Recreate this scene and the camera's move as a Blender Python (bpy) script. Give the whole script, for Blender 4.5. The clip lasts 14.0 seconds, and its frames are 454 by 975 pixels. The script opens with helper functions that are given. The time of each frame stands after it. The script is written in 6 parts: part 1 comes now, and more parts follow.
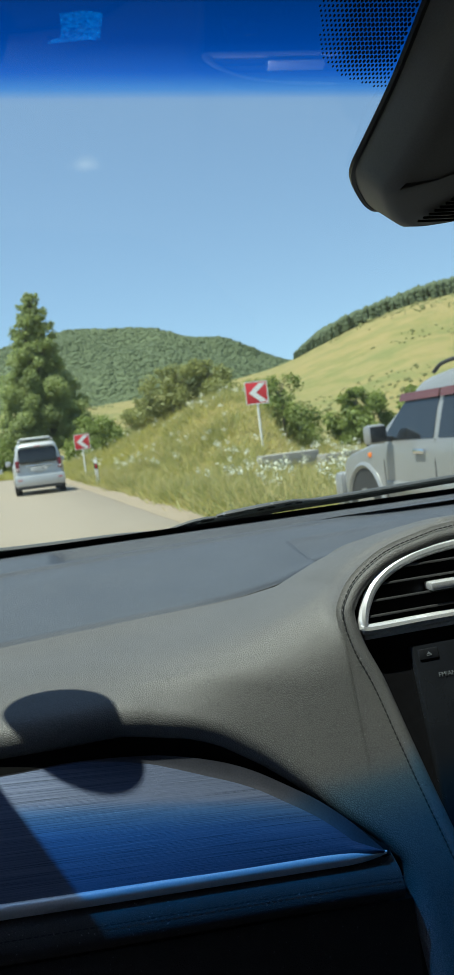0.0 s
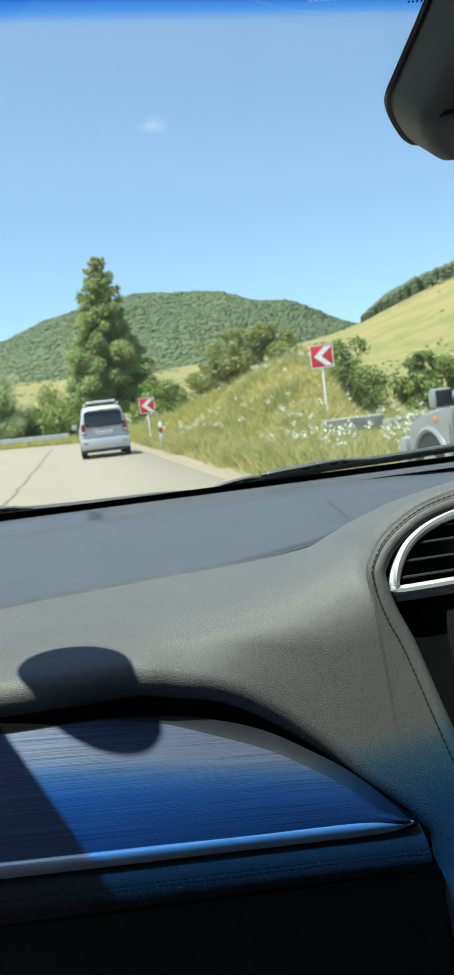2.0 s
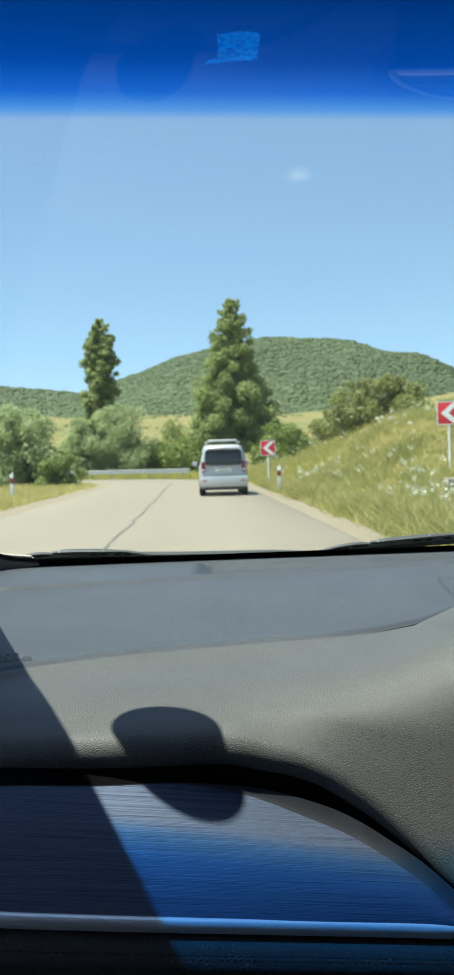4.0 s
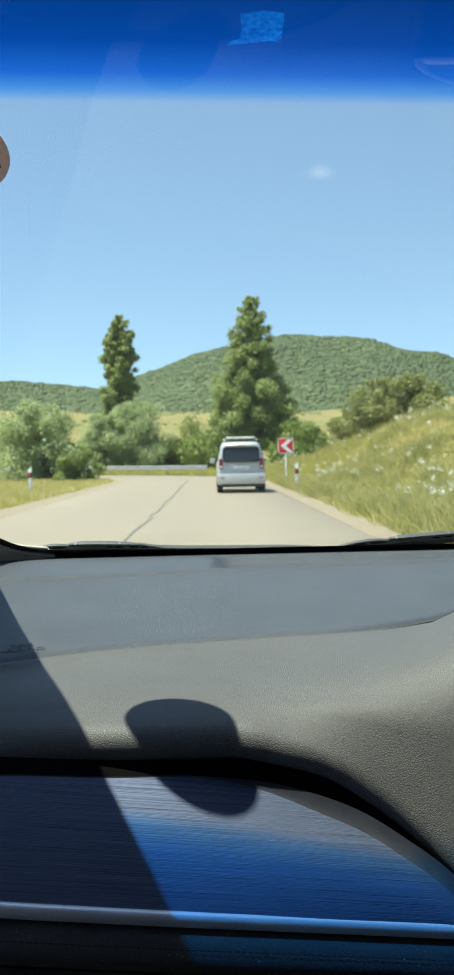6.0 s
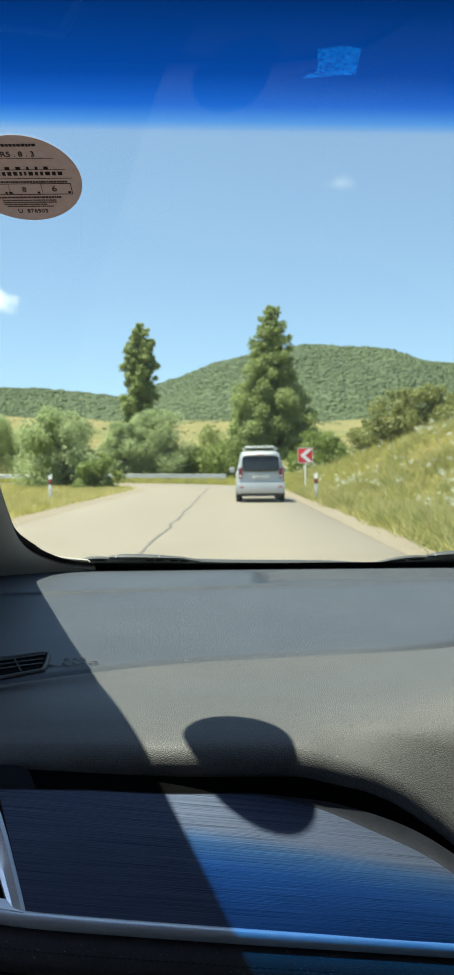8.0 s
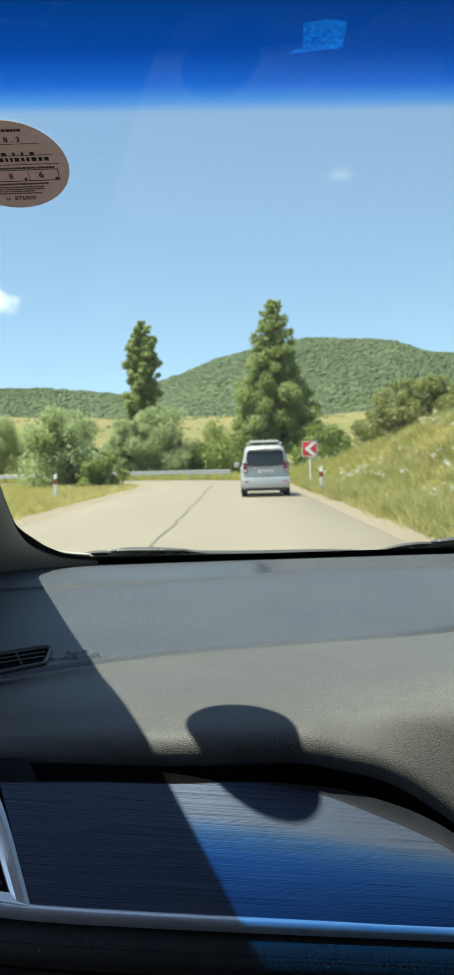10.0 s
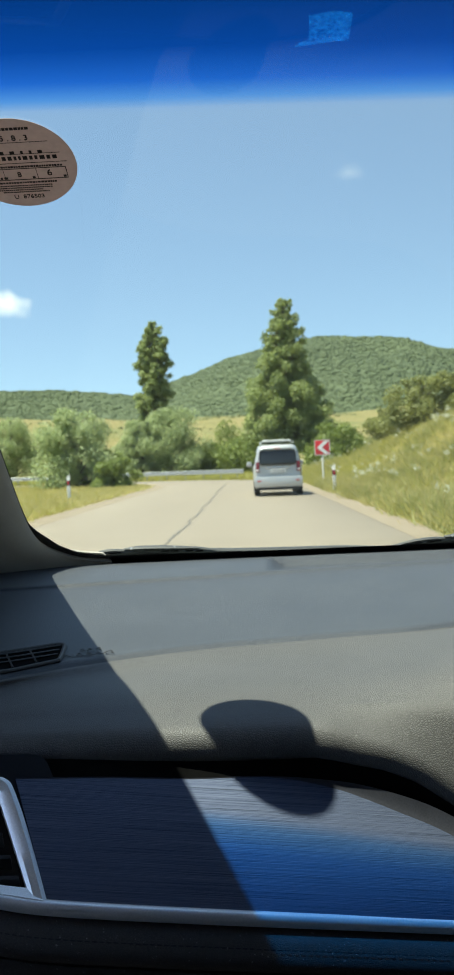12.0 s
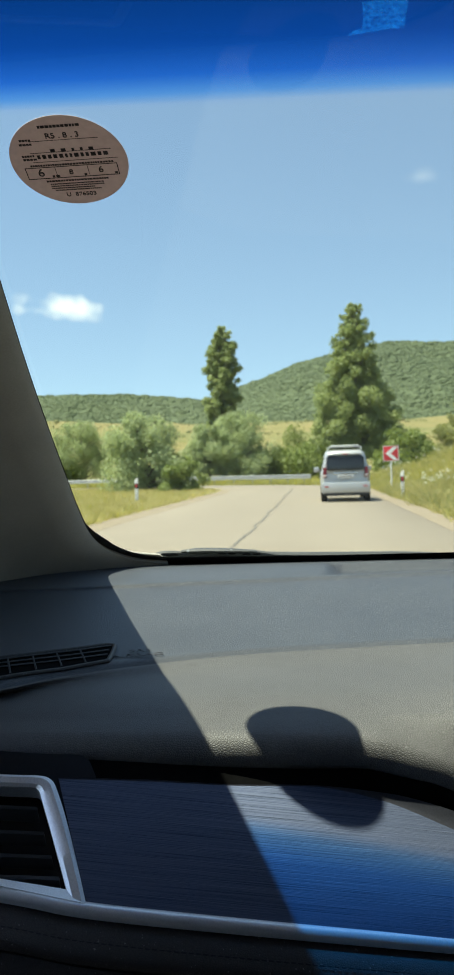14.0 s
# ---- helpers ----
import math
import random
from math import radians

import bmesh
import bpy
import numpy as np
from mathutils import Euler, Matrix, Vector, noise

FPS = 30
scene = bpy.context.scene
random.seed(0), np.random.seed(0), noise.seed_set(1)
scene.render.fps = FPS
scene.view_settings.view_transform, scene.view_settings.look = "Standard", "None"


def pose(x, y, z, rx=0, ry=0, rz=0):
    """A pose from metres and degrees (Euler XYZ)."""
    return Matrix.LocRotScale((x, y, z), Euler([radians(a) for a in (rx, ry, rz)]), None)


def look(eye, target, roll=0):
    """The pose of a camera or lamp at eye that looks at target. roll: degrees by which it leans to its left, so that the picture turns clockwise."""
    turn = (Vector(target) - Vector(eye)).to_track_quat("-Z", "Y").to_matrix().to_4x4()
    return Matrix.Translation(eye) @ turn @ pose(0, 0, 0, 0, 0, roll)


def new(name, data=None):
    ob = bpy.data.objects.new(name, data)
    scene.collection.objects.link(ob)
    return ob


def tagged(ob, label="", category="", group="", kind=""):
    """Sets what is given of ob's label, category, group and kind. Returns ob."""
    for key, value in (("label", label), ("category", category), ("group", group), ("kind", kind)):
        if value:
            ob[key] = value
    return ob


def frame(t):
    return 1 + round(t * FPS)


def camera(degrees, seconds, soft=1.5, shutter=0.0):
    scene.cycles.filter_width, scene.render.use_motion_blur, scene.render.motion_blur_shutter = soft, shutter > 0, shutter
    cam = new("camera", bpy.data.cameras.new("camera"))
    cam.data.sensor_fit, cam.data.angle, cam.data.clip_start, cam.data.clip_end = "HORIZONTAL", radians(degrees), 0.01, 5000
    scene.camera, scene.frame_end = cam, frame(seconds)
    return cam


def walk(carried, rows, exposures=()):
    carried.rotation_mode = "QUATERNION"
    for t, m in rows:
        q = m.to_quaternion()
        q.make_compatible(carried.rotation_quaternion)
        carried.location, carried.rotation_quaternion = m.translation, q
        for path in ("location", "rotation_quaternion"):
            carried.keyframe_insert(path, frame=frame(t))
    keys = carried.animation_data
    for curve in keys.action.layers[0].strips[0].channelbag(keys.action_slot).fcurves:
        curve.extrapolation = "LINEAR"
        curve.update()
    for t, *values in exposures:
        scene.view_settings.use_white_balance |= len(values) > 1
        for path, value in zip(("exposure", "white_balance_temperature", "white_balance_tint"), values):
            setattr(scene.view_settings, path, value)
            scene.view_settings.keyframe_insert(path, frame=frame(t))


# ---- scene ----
# ---- camera ----
cam = camera(28.0, 14.0)
PATH = [
    (0, pose(-0.0091, -0.0190, 1.2410, 86.737, 6.798, -13.757)),
    (0.5, pose(-0.0095, -0.0188, 1.2429, 85.952, 6.597, -13.885)),
    (1, pose(-0.0005, -0.0125, 1.2371, 85.033, 7.547, -12.710)),
    (1.5, pose(0.0087, -0.0017, 1.2317, 84.612, 7.243, -11.128)),
    (2, pose(0.0263, 0.0052, 1.2267, 84.990, 6.620, -9.641)),
    (2.5, pose(0.0326, 0.0046, 1.2322, 86.184, 5.217, -6.513)),
    (3, pose(0.0354, -0.0124, 1.2405, 87.171, 4.094, -4.850)),
    (3.5, pose(0.0321, -0.0025, 1.2433, 87.449, 3.030, -3.346)),
    (4, pose(0.0324, -0.0070, 1.2500, 88.275, 1.886, -2.084)),
    (6.5, pose(0.0324, 0.0033, 1.2441, 88.118, 1.014, -0.765)),
    (7, pose(0.0151, 0.0036, 1.2470, 88.435, 0.512, -0.595)),
    (7.5, pose(0.0025, -0.0031, 1.2534, 88.675, 0.495, -0.029)),
    (8, pose(0.0016, -0.0073, 1.2543, 88.704, 0.528, 0.206)),
    (8.5, pose(0.0058, -0.0056, 1.2514, 88.411, 0.831, 0.392)),
    (11, pose(0.0090, 0.0021, 1.2435, 88.456, 2.390, 0.629)),
    (11.5, pose(0.0140, 0.0031, 1.2406, 88.644, 2.380, 1.029)),
    (12, pose(0.0083, -0.0008, 1.2437, 88.441, 2.588, 1.292)),
    (12.5, pose(0.0144, 0.0147, 1.2380, 87.842, 2.608, 1.941)),
    (13, pose(0.0174, 0.0176, 1.2363, 87.911, 2.607, 2.621)),
    (13.5, pose(0.0263, 0.0160, 1.2373, 88.264, 2.464, 3.370)),
    (14, pose(0.0203, 0.0120, 1.2403, 88.897, 1.891, 5.529)),
]
walk(cam, PATH, [(0.0, 0.76, 6300, 7), (0.5, 0.80, 6300, 7), (1.0, 0.80, 6300, 7), (1.5, 0.95, 6300, 7), (2.0, 1.10, 6250, 7), (3.0, 1.04, 6300, 7), (4.0, 0.98, 6400, 7),
                 (6.5, 1.04, 6550, 7), (8.5, 1.04, 6650, 7), (11.0, 1.0, 6700, 7), (12.5, 0.96, 6750, 7), (14.0, 0.95, 6900, 7)])
cam.data.dof.use_dof, cam.data.dof.focus_distance, cam.data.dof.aperture_fstop = True, 0.72, 34

# ---- light ----
SUN_WAY = Vector((-0.360, -0.108, 1.0)).normalized()      # towards the sun
SUN_UP = math.asin(SUN_WAY.z)
SUN_TURN = math.atan2(SUN_WAY.x, SUN_WAY.y)
world = bpy.data.worlds.new("sky")
scene.world = world
world.use_nodes = True
wn, wl = world.node_tree.nodes, world.node_tree.links
wn.clear()
sky = wn.new("ShaderNodeTexSky")
sky.sky_type = "NISHITA"
sky.sun_disc = False
sky.sun_elevation, sky.sun_rotation = SUN_UP, SUN_TURN
lift = wn.new("ShaderNodeVectorMath")
lift.operation = "ADD"
lift.inputs[1].default_value = (0, 0, 0.10)
unit = wn.new("ShaderNodeVectorMath")
unit.operation = "NORMALIZE"
wl.new(wn.new("ShaderNodeTexCoord").outputs["Generated"], lift.inputs[0])
wl.new(lift.outputs[0], unit.inputs[0])
wl.new(unit.outputs[0], sky.inputs["Vector"])
sky.altitude, sky.air_density, sky.dust_density, sky.ozone_density = 600, 1.0, 0.8, 0.35
back = wn.new("ShaderNodeBackground")
back.inputs["Strength"].default_value = 0.128
wo = wn.new("ShaderNodeOutputWorld")


def sky_cloud(colour, az, up, wide, high, seed, most):
    """Blends one small fair-weather cloud into the sky colour, at a bearing and height in degrees."""
    tc = wn.new("ShaderNodeTexCoord")
    a, e = radians(az), radians(up)
    rot = wn.new("ShaderNodeMapping")
    rot.vector_type = "POINT"
    rot.inputs["Rotation"].default_value = (0, 0, a)
    wl.new(tc.outputs["Generated"], rot.inputs["Vector"])
    ns = wn.new("ShaderNodeTexNoise")
    ns.inputs["Scale"].default_value, ns.inputs["Detail"].default_value = 34, 6
    wl.new(rot.outputs[0], ns.inputs["Vector"])
    sub = wn.new("ShaderNodeVectorMath")
    sub.operation = "SUBTRACT"
    sub.inputs[1].default_value = (0, math.cos(e), math.sin(e))
    wl.new(rot.outputs[0], sub.inputs[0])
    sc = wn.new("ShaderNodeVectorMath")
    sc.operation = "MULTIPLY"
    sc.inputs[1].default_value = (1 / wide, 1.0, 1 / high)
    wl.new(sub.outputs[0], sc.inputs[0])
    ln = wn.new("ShaderNodeVectorMath")
    ln.operation = "LENGTH"
    wl.new(sc.outputs[0], ln.inputs[0])
    ad = wn.new("ShaderNodeMath")
    ad.operation = "MULTIPLY_ADD"
    ad.inputs[1].default_value = 1.9
    wl.new(ns.outputs["Fac"], ad.inputs[0])
    wl.new(ln.outputs["Value"], ad.inputs[2])
    mr = wn.new("ShaderNodeMapRange")
    mr.inputs["From Min"].default_value, mr.inputs["From Max"].default_value = 1.8, 1.05
    mr.inputs["To Max"].default_value = most
    wl.new(ad.outputs[0], mr.inputs["Value"])
    mx = wn.new("ShaderNodeMix")
    mx.data_type = "RGBA"
    mx.inputs[7].default_value = (6.6, 6.7, 6.8, 1)
    wl.new(mr.outputs["Result"], mx.inputs[0])
    wl.new(colour, mx.inputs[6])
    return mx.outputs[2]


colour = sky.outputs[0]
for spec in ((-15.2, 10.2, 0.055, 0.017, 2, 0.9), (7.0, 17.0, 0.022, 0.010, 1, 0.14)):
    colour = sky_cloud(colour, *spec)
wl.new(colour, back.inputs["Color"])
wl.new(back.outputs[0], wo.inputs["Surface"])
sun = new("sun", bpy.data.lights.new("sun", "SUN"))
sun.data.energy, sun.data.angle, sun.data.color = 5.4, radians(0.55), (1.0, 0.945, 0.875)
sun.matrix_world = look(SUN_WAY * 40, (0, 0, 0))

# ---- materials ----
def material(name, colour, rough=0.5, metal=0.0):
    m = bpy.data.materials.new(name)
    m.use_nodes = True
    b = m.node_tree.nodes["Principled BSDF"]
    b.inputs["Base Color"].default_value = (*colour, 1)
    b.inputs["Roughness"].default_value = rough
    b.inputs["Metallic"].default_value = metal
    return m, m.node_tree.nodes, m.node_tree.links, b


def coords(nodes, links, scale=(1, 1, 1), kind="Object"):
    c = nodes.new("ShaderNodeTexCoord")
    mp = nodes.new("ShaderNodeMapping")
    mp.inputs["Scale"].default_value = scale
    links.new(c.outputs[kind], mp.inputs["Vector"])
    return mp.outputs["Vector"]


def noise_node(nodes, links, vec, scale, detail=3.0, rough=0.55):
    n = nodes.new("ShaderNodeTexNoise")
    n.inputs["Scale"].default_value, n.inputs["Detail"].default_value, n.inputs["Roughness"].default_value = scale, detail, rough
    links.new(vec, n.inputs["Vector"])
    return n.outputs["Fac"]


def ramp_node(nodes, links, fac, stops):
    r = nodes.new("ShaderNodeValToRGB")
    while len(r.color_ramp.elements) < len(stops):
        r.color_ramp.elements.new(0.5)
    for e, (p, c) in zip(r.color_ramp.elements, stops):
        e.position, e.color = p, (*c, 1)
    links.new(fac, r.inputs["Fac"])
    return r.outputs["Color"]


def mix_node(nodes, links, fac, a, b, blend="MIX"):
    n = nodes.new("ShaderNodeMix")
    n.data_type, n.blend_type = "RGBA", blend
    for key, v in (("Factor", fac), ("A", a), ("B", b)):
        sock = n.inputs[0] if key == "Factor" else n.inputs[6] if key == "A" else n.inputs[7]
        if isinstance(v, (int, float)):
            sock.default_value = v
        elif isinstance(v, tuple):
            sock.default_value = (*v, 1)
        else:
            links.new(v, sock)
    return n.outputs[2]


def bump_node(nodes, links, height, strength, distance, bsdf, before=None):
    n = nodes.new("ShaderNodeBump")
    n.inputs["Strength"].default_value, n.inputs["Distance"].default_value = strength, distance
    links.new(height, n.inputs["Height"])
    if before is not None:
        links.new(before, n.inputs["Normal"])
    links.new(n.outputs["Normal"], bsdf.inputs["Normal"])
    return n.outputs["Normal"]


def mottled(name, dark, light, scale, rough=0.6, metal=0.0, bump=0.0, bump_scale=200.0, distance=0.001, detail=4.0):
    """A surface with two scales of variation and a fine relief."""
    m, n, l, b = material(name, dark, rough, metal)
    v = coords(n, l)
    big = noise_node(n, l, v, scale, detail)
    fine = noise_node(n, l, v, bump_scale, 2.0)
    col = ramp_node(n, l, big, [(0.3, dark), (0.7, light)])
    col = mix_node(n, l, 0.35, col, ramp_node(n, l, fine, [(0.3, tuple(c * 0.75 for c in dark)), (0.7, tuple(min(1, c * 1.2) for c in light))]))
    l.new(col, b.inputs["Base Color"])
    rr = n.new("ShaderNodeMapRange")
    rr.inputs["To Min"].default_value, rr.inputs["To Max"].default_value = max(0.02, rough - 0.08), min(1, rough + 0.08)
    l.new(big, rr.inputs["Value"])
    l.new(rr.outputs["Result"], b.inputs["Roughness"])
    if bump:
        bump_node(n, l, fine, bump, distance, b)
    return m


def leather(name, dark, light, cell, depth, rough, strength=0.5, valley_shade=0.7):
    """Moulded leather-look plastic: rounded pebbles parted by thin valleys, with dust and faint wear."""
    m, n, l, b = material(name, dark, rough)
    v = coords(n, l)
    warp = n.new("ShaderNodeTexNoise")
    warp.inputs["Scale"].default_value = cell * 0.5
    l.new(v, warp.inputs["Vector"])
    add = n.new("ShaderNodeVectorMath")
    add.operation = "MULTIPLY_ADD"
    add.inputs[1].default_value = (0.35 / cell,) * 3
    l.new(warp.outputs["Color"], add.inputs[0])
    l.new(v, add.inputs[2])
    vo = n.new("ShaderNodeTexVoronoi")
    vo.feature = "DISTANCE_TO_EDGE"
    vo.inputs["Scale"].default_value = cell
    l.new(add.outputs[0], vo.inputs["Vector"])
    dome = n.new("ShaderNodeMapRange")
    dome.interpolation_type = "SMOOTHERSTEP"
    dome.inputs["From Min"].default_value, dome.inputs["From Max"].default_value = -0.02, 0.30
    l.new(vo.outputs["Distance"], dome.inputs["Value"])
    big = noise_node(n, l, v, 9, 5)
    dust = noise_node(n, l, v, 560, 1)
    col = ramp_node(n, l, big, [(0.3, dark), (0.75, light)])
    speck = n.new("ShaderNodeMapRange")
    speck.inputs["From Min"].default_value, speck.inputs["From Max"].default_value = 0.71, 0.76
    l.new(dust, speck.inputs["Value"])
    col = mix_node(n, l, speck.outputs["Result"], col, (0.22, 0.22, 0.22))
    # the valleys' shade is put into the base colour, following the bump
    valley = n.new("ShaderNodeMapRange")
    valley.inputs["From Min"].default_value, valley.inputs["From Max"].default_value = 0.14, 0.0
    valley.inputs["To Max"].default_value = valley_shade
    l.new(vo.outputs["Distance"], valley.inputs["Value"])
    col = mix_node(n, l, valley.outputs["Result"], col, tuple(q * 0.35 for q in dark))
    l.new(col, b.inputs["Base Color"])
    bump_node(n, l, dome.outputs["Result"], strength, depth, b)
    b.inputs["Specular IOR Level"].default_value = 0.45
    return m


M_LEATHER = leather("grained_dash_leather", (0.104, 0.101, 0.098), (0.124, 0.120, 0.116), 600, 0.0004, 0.54, 0.45, 0.75)
M_PAD = leather("fine_dash_pad", (0.067, 0.074, 0.088), (0.087, 0.095, 0.109), 680, 0.0004, 0.48, 0.9, 0.65)
M_LOWER = leather("lower_dash_leather", (0.046, 0.042, 0.040), (0.058, 0.053, 0.050), 700, 0.0003, 0.48)


def brushed(name):
    """Dark brushed trim with fine grooves along the panel."""
    m, n, l, b = material(name, (0.035, 0.045, 0.062), 0.58, 0.95)
    along = Vector((0.357, 0.036, -0.048)).normalized()
    across = Vector((0.16296, -0.7277, 0.66625)).cross(along).normalized()
    tc = n.new("ShaderNodeTexCoord")
    dots = []
    for axis in (along, across):
        d = n.new("ShaderNodeVectorMath")
        d.operation = "DOT_PRODUCT"
        d.inputs[1].default_value = axis
        l.new(tc.outputs["Object"], d.inputs[0])
        dots.append(d.outputs["Value"])
    cmb = n.new("ShaderNodeCombineXYZ")
    l.new(dots[0], cmb.inputs[0])
    l.new(dots[1], cmb.inputs[1])
    fac = []
    for su, sv in ((6, 1900), (16, 3400), (3, 900)):
        mp = n.new("ShaderNodeMapping")
        mp.inputs["Scale"].default_value = (su, sv, 1)
        l.new(cmb.outputs[0], mp.inputs["Vector"])
        fac.append(noise_node(n, l, mp.outputs["Vector"], 1.0, 3.0, 0.6))
    mx = mix_node(n, l, 0.4, fac[0], fac[1])
    col = ramp_node(n, l, mx, [(0.38, (0.030, 0.040, 0.062)), (0.45, (0.100, 0.122, 0.192)), (0.64, (0.172, 0.198, 0.285))])
    col = mix_node(n, l, 0.25, col, ramp_node(n, l, fac[2], [(0.35, (0.085, 0.105, 0.15)), (0.65, (0.13, 0.155, 0.205))]))
    l.new(col, b.inputs["Base Color"])
    bump_node(n, l, mx, 0.5, 0.0007, b)
    return m


M_BRUSHED = brushed("brushed_dark_trim")
M_CHROME = mottled("satin_chrome", (0.66, 0.67, 0.69), (0.74, 0.74, 0.75), 30, 0.2, 1.0, 0.05, 900, 0.0002)
M_SATIN = mottled("satin_silver_trim", (0.84, 0.85, 0.87), (0.90, 0.90, 0.91), 30, 0.42, 0.75, 0.05, 900, 0.0002)
M_STRIP = mottled("brushed_chrome", (0.92, 0.93, 0.94), (0.96, 0.96, 0.96), 30, 0.36, 0.55, 0.05, 900, 0.0002)
M_PIANO = mottled("piano_black", (0.006, 0.006, 0.007), (0.009, 0.009, 0.01), 12, 0.12)
M_BLACK = mottled("matt_black_plastic", (0.012, 0.012, 0.013), (0.018, 0.018, 0.019), 40, 0.5, 0, 0.15, 900, 0.0003)
M_SLAT = mottled("vent_slat_plastic", (0.045, 0.045, 0.046), (0.06, 0.06, 0.061), 40, 0.36, 0, 0.1, 900, 0.0003)
M_UNIT = mottled("audio_unit_plastic", (0.008, 0.009, 0.0115), (0.012, 0.0135, 0.0165), 30, 0.26, 0, 0.1, 1500, 0.0002)
M_SCREEN = mottled("unlit_screen", (0.012, 0.013, 0.015), (0.016, 0.017, 0.02), 12, 0.14)
M_PILLAR = mottled("pillar_trim_grey", (0.37, 0.335, 0.285), (0.44, 0.40, 0.34), 16, 0.75, 0, 0.2, 700, 0.0004)
M_LINER = mottled("headliner_cloth", (0.21, 0.20, 0.185), (0.26, 0.25, 0.23), 14, 0.9, 0, 0.3, 500, 0.0006)
M_CARPET = mottled("cabin_trim_dark", (0.02, 0.02, 0.021), (0.03, 0.03, 0.03), 14, 0.9, 0, 0.3, 400, 0.001)
M_FRIT = mottled("black_glass_border", (0.004, 0.004, 0.005), (0.006, 0.006, 0.007), 30, 0.35)
M_HOUSING = mottled("sensor_cover_plastic", (0.055, 0.055, 0.055), (0.07, 0.068, 0.066), 25, 0.5, 0, 0.15, 900, 0.0003)
M_PAPER = mottled("pink_paper", (0.55, 0.44, 0.425), (0.61, 0.50, 0.475), 60, 0.7)
pn, plk = M_PAPER.node_tree.nodes, M_PAPER.node_tree.links
ptl, psh = pn.new("ShaderNodeBsdfTranslucent"), pn.new("ShaderNodeMixShader")
ptl.inputs["Color"].default_value = (0.56, 0.47, 0.45, 1)
psh.inputs[0].default_value = 0.36
plk.new(pn["Principled BSDF"].outputs[0], psh.inputs[1])
plk.new(ptl.outputs[0], psh.inputs[2])
plk.new(psh.outputs[0], pn["Material Output"].inputs["Surface"])
M_INK = mottled("print_ink", (0.02, 0.016, 0.016), (0.035, 0.03, 0.03), 200, 0.7)
M_MARK = mottled("pale_lettering", (0.10, 0.11, 0.12), (0.14, 0.15, 0.16), 100, 0.5)
M_FLANGE = mottled("smooth_dark_trim", (0.075, 0.078, 0.095), (0.095, 0.098, 0.12), 60, 0.5, 0.7, 0.1, 900, 0.0002)
M_WIPER = mottled("weathered_wiper_plastic", (0.045, 0.047, 0.048), (0.07, 0.072, 0.073), 40, 0.6, 0, 0.15, 700, 0.0003)
M_TRIMDARK = mottled("dark_vent_plastic", (0.022, 0.023, 0.025), (0.03, 0.031, 0.033), 40, 0.7)
# near-black without sheen; stands for the shade inside gaps, slots and vents
M_SHADE = mottled("hollow_shade", (0.003, 0.003, 0.003), (0.005, 0.005, 0.005), 30, 1.0)
M_SHADE.node_tree.nodes["Principled BSDF"].inputs["Specular IOR Level"].default_value = 0.05
M_THREAD = mottled("dark_thread", (0.012, 0.012, 0.013), (0.02, 0.02, 0.02), 300, 0.8)


def windscreen_glass():
    """Clear laminated glass with a blue shade band along its upper edge."""
    m = bpy.data.materials.new("windscreen_glass")
    m.use_nodes = True
    n, l = m.node_tree.nodes, m.node_tree.links
    n.clear()
    v = n.new("ShaderNodeTexCoord")
    sep = n.new("ShaderNodeSeparateXYZ")
    l.new(v.outputs["Object"], sep.inputs[0])
    # the band's lower edge rises a little towards the passenger's side
    down = n.new("ShaderNodeMath")
    down.operation = "MULTIPLY_ADD"
    down.inputs[1].default_value = -0.028
    l.new(sep.outputs["X"], down.inputs[0])
    l.new(sep.outputs["Y"], down.inputs[2])
    mr = n.new("ShaderNodeMapRange")
    mr.inputs["From Min"].default_value, mr.inputs["From Max"].default_value = 0.5785, 0.4585
    l.new(down.outputs[0], mr.inputs["Value"])
    col = ramp_node(n, l, mr.outputs["Result"], [(0.0, (0.90, 0.95, 0.915)), (0.03, (0.875, 0.935, 0.92)), (0.09, (0.50, 0.77, 0.94)), (0.19, (0.20, 0.525, 0.86)),
                                                 (0.36, (0.075, 0.365, 0.67)), (0.62, (0.05, 0.295, 0.535)), (1.0, (0.022, 0.14, 0.28))])
    tr = n.new("ShaderNodeBsdfTransparent")
    l.new(col, tr.inputs["Color"])
    gl = n.new("ShaderNodeBsdfGlossy")
    gl.inputs["Roughness"].default_value = 0.02
    sh = n.new("ShaderNodeMixShader")
    sh.inputs[0].default_value = 0.05
    l.new(tr.outputs[0], sh.inputs[1])
    l.new(gl.outputs[0], sh.inputs[2])
    out = n.new("ShaderNodeOutputMaterial")
    l.new(sh.outputs[0], out.inputs["Surface"])
    return m


M_GLASS = windscreen_glass()

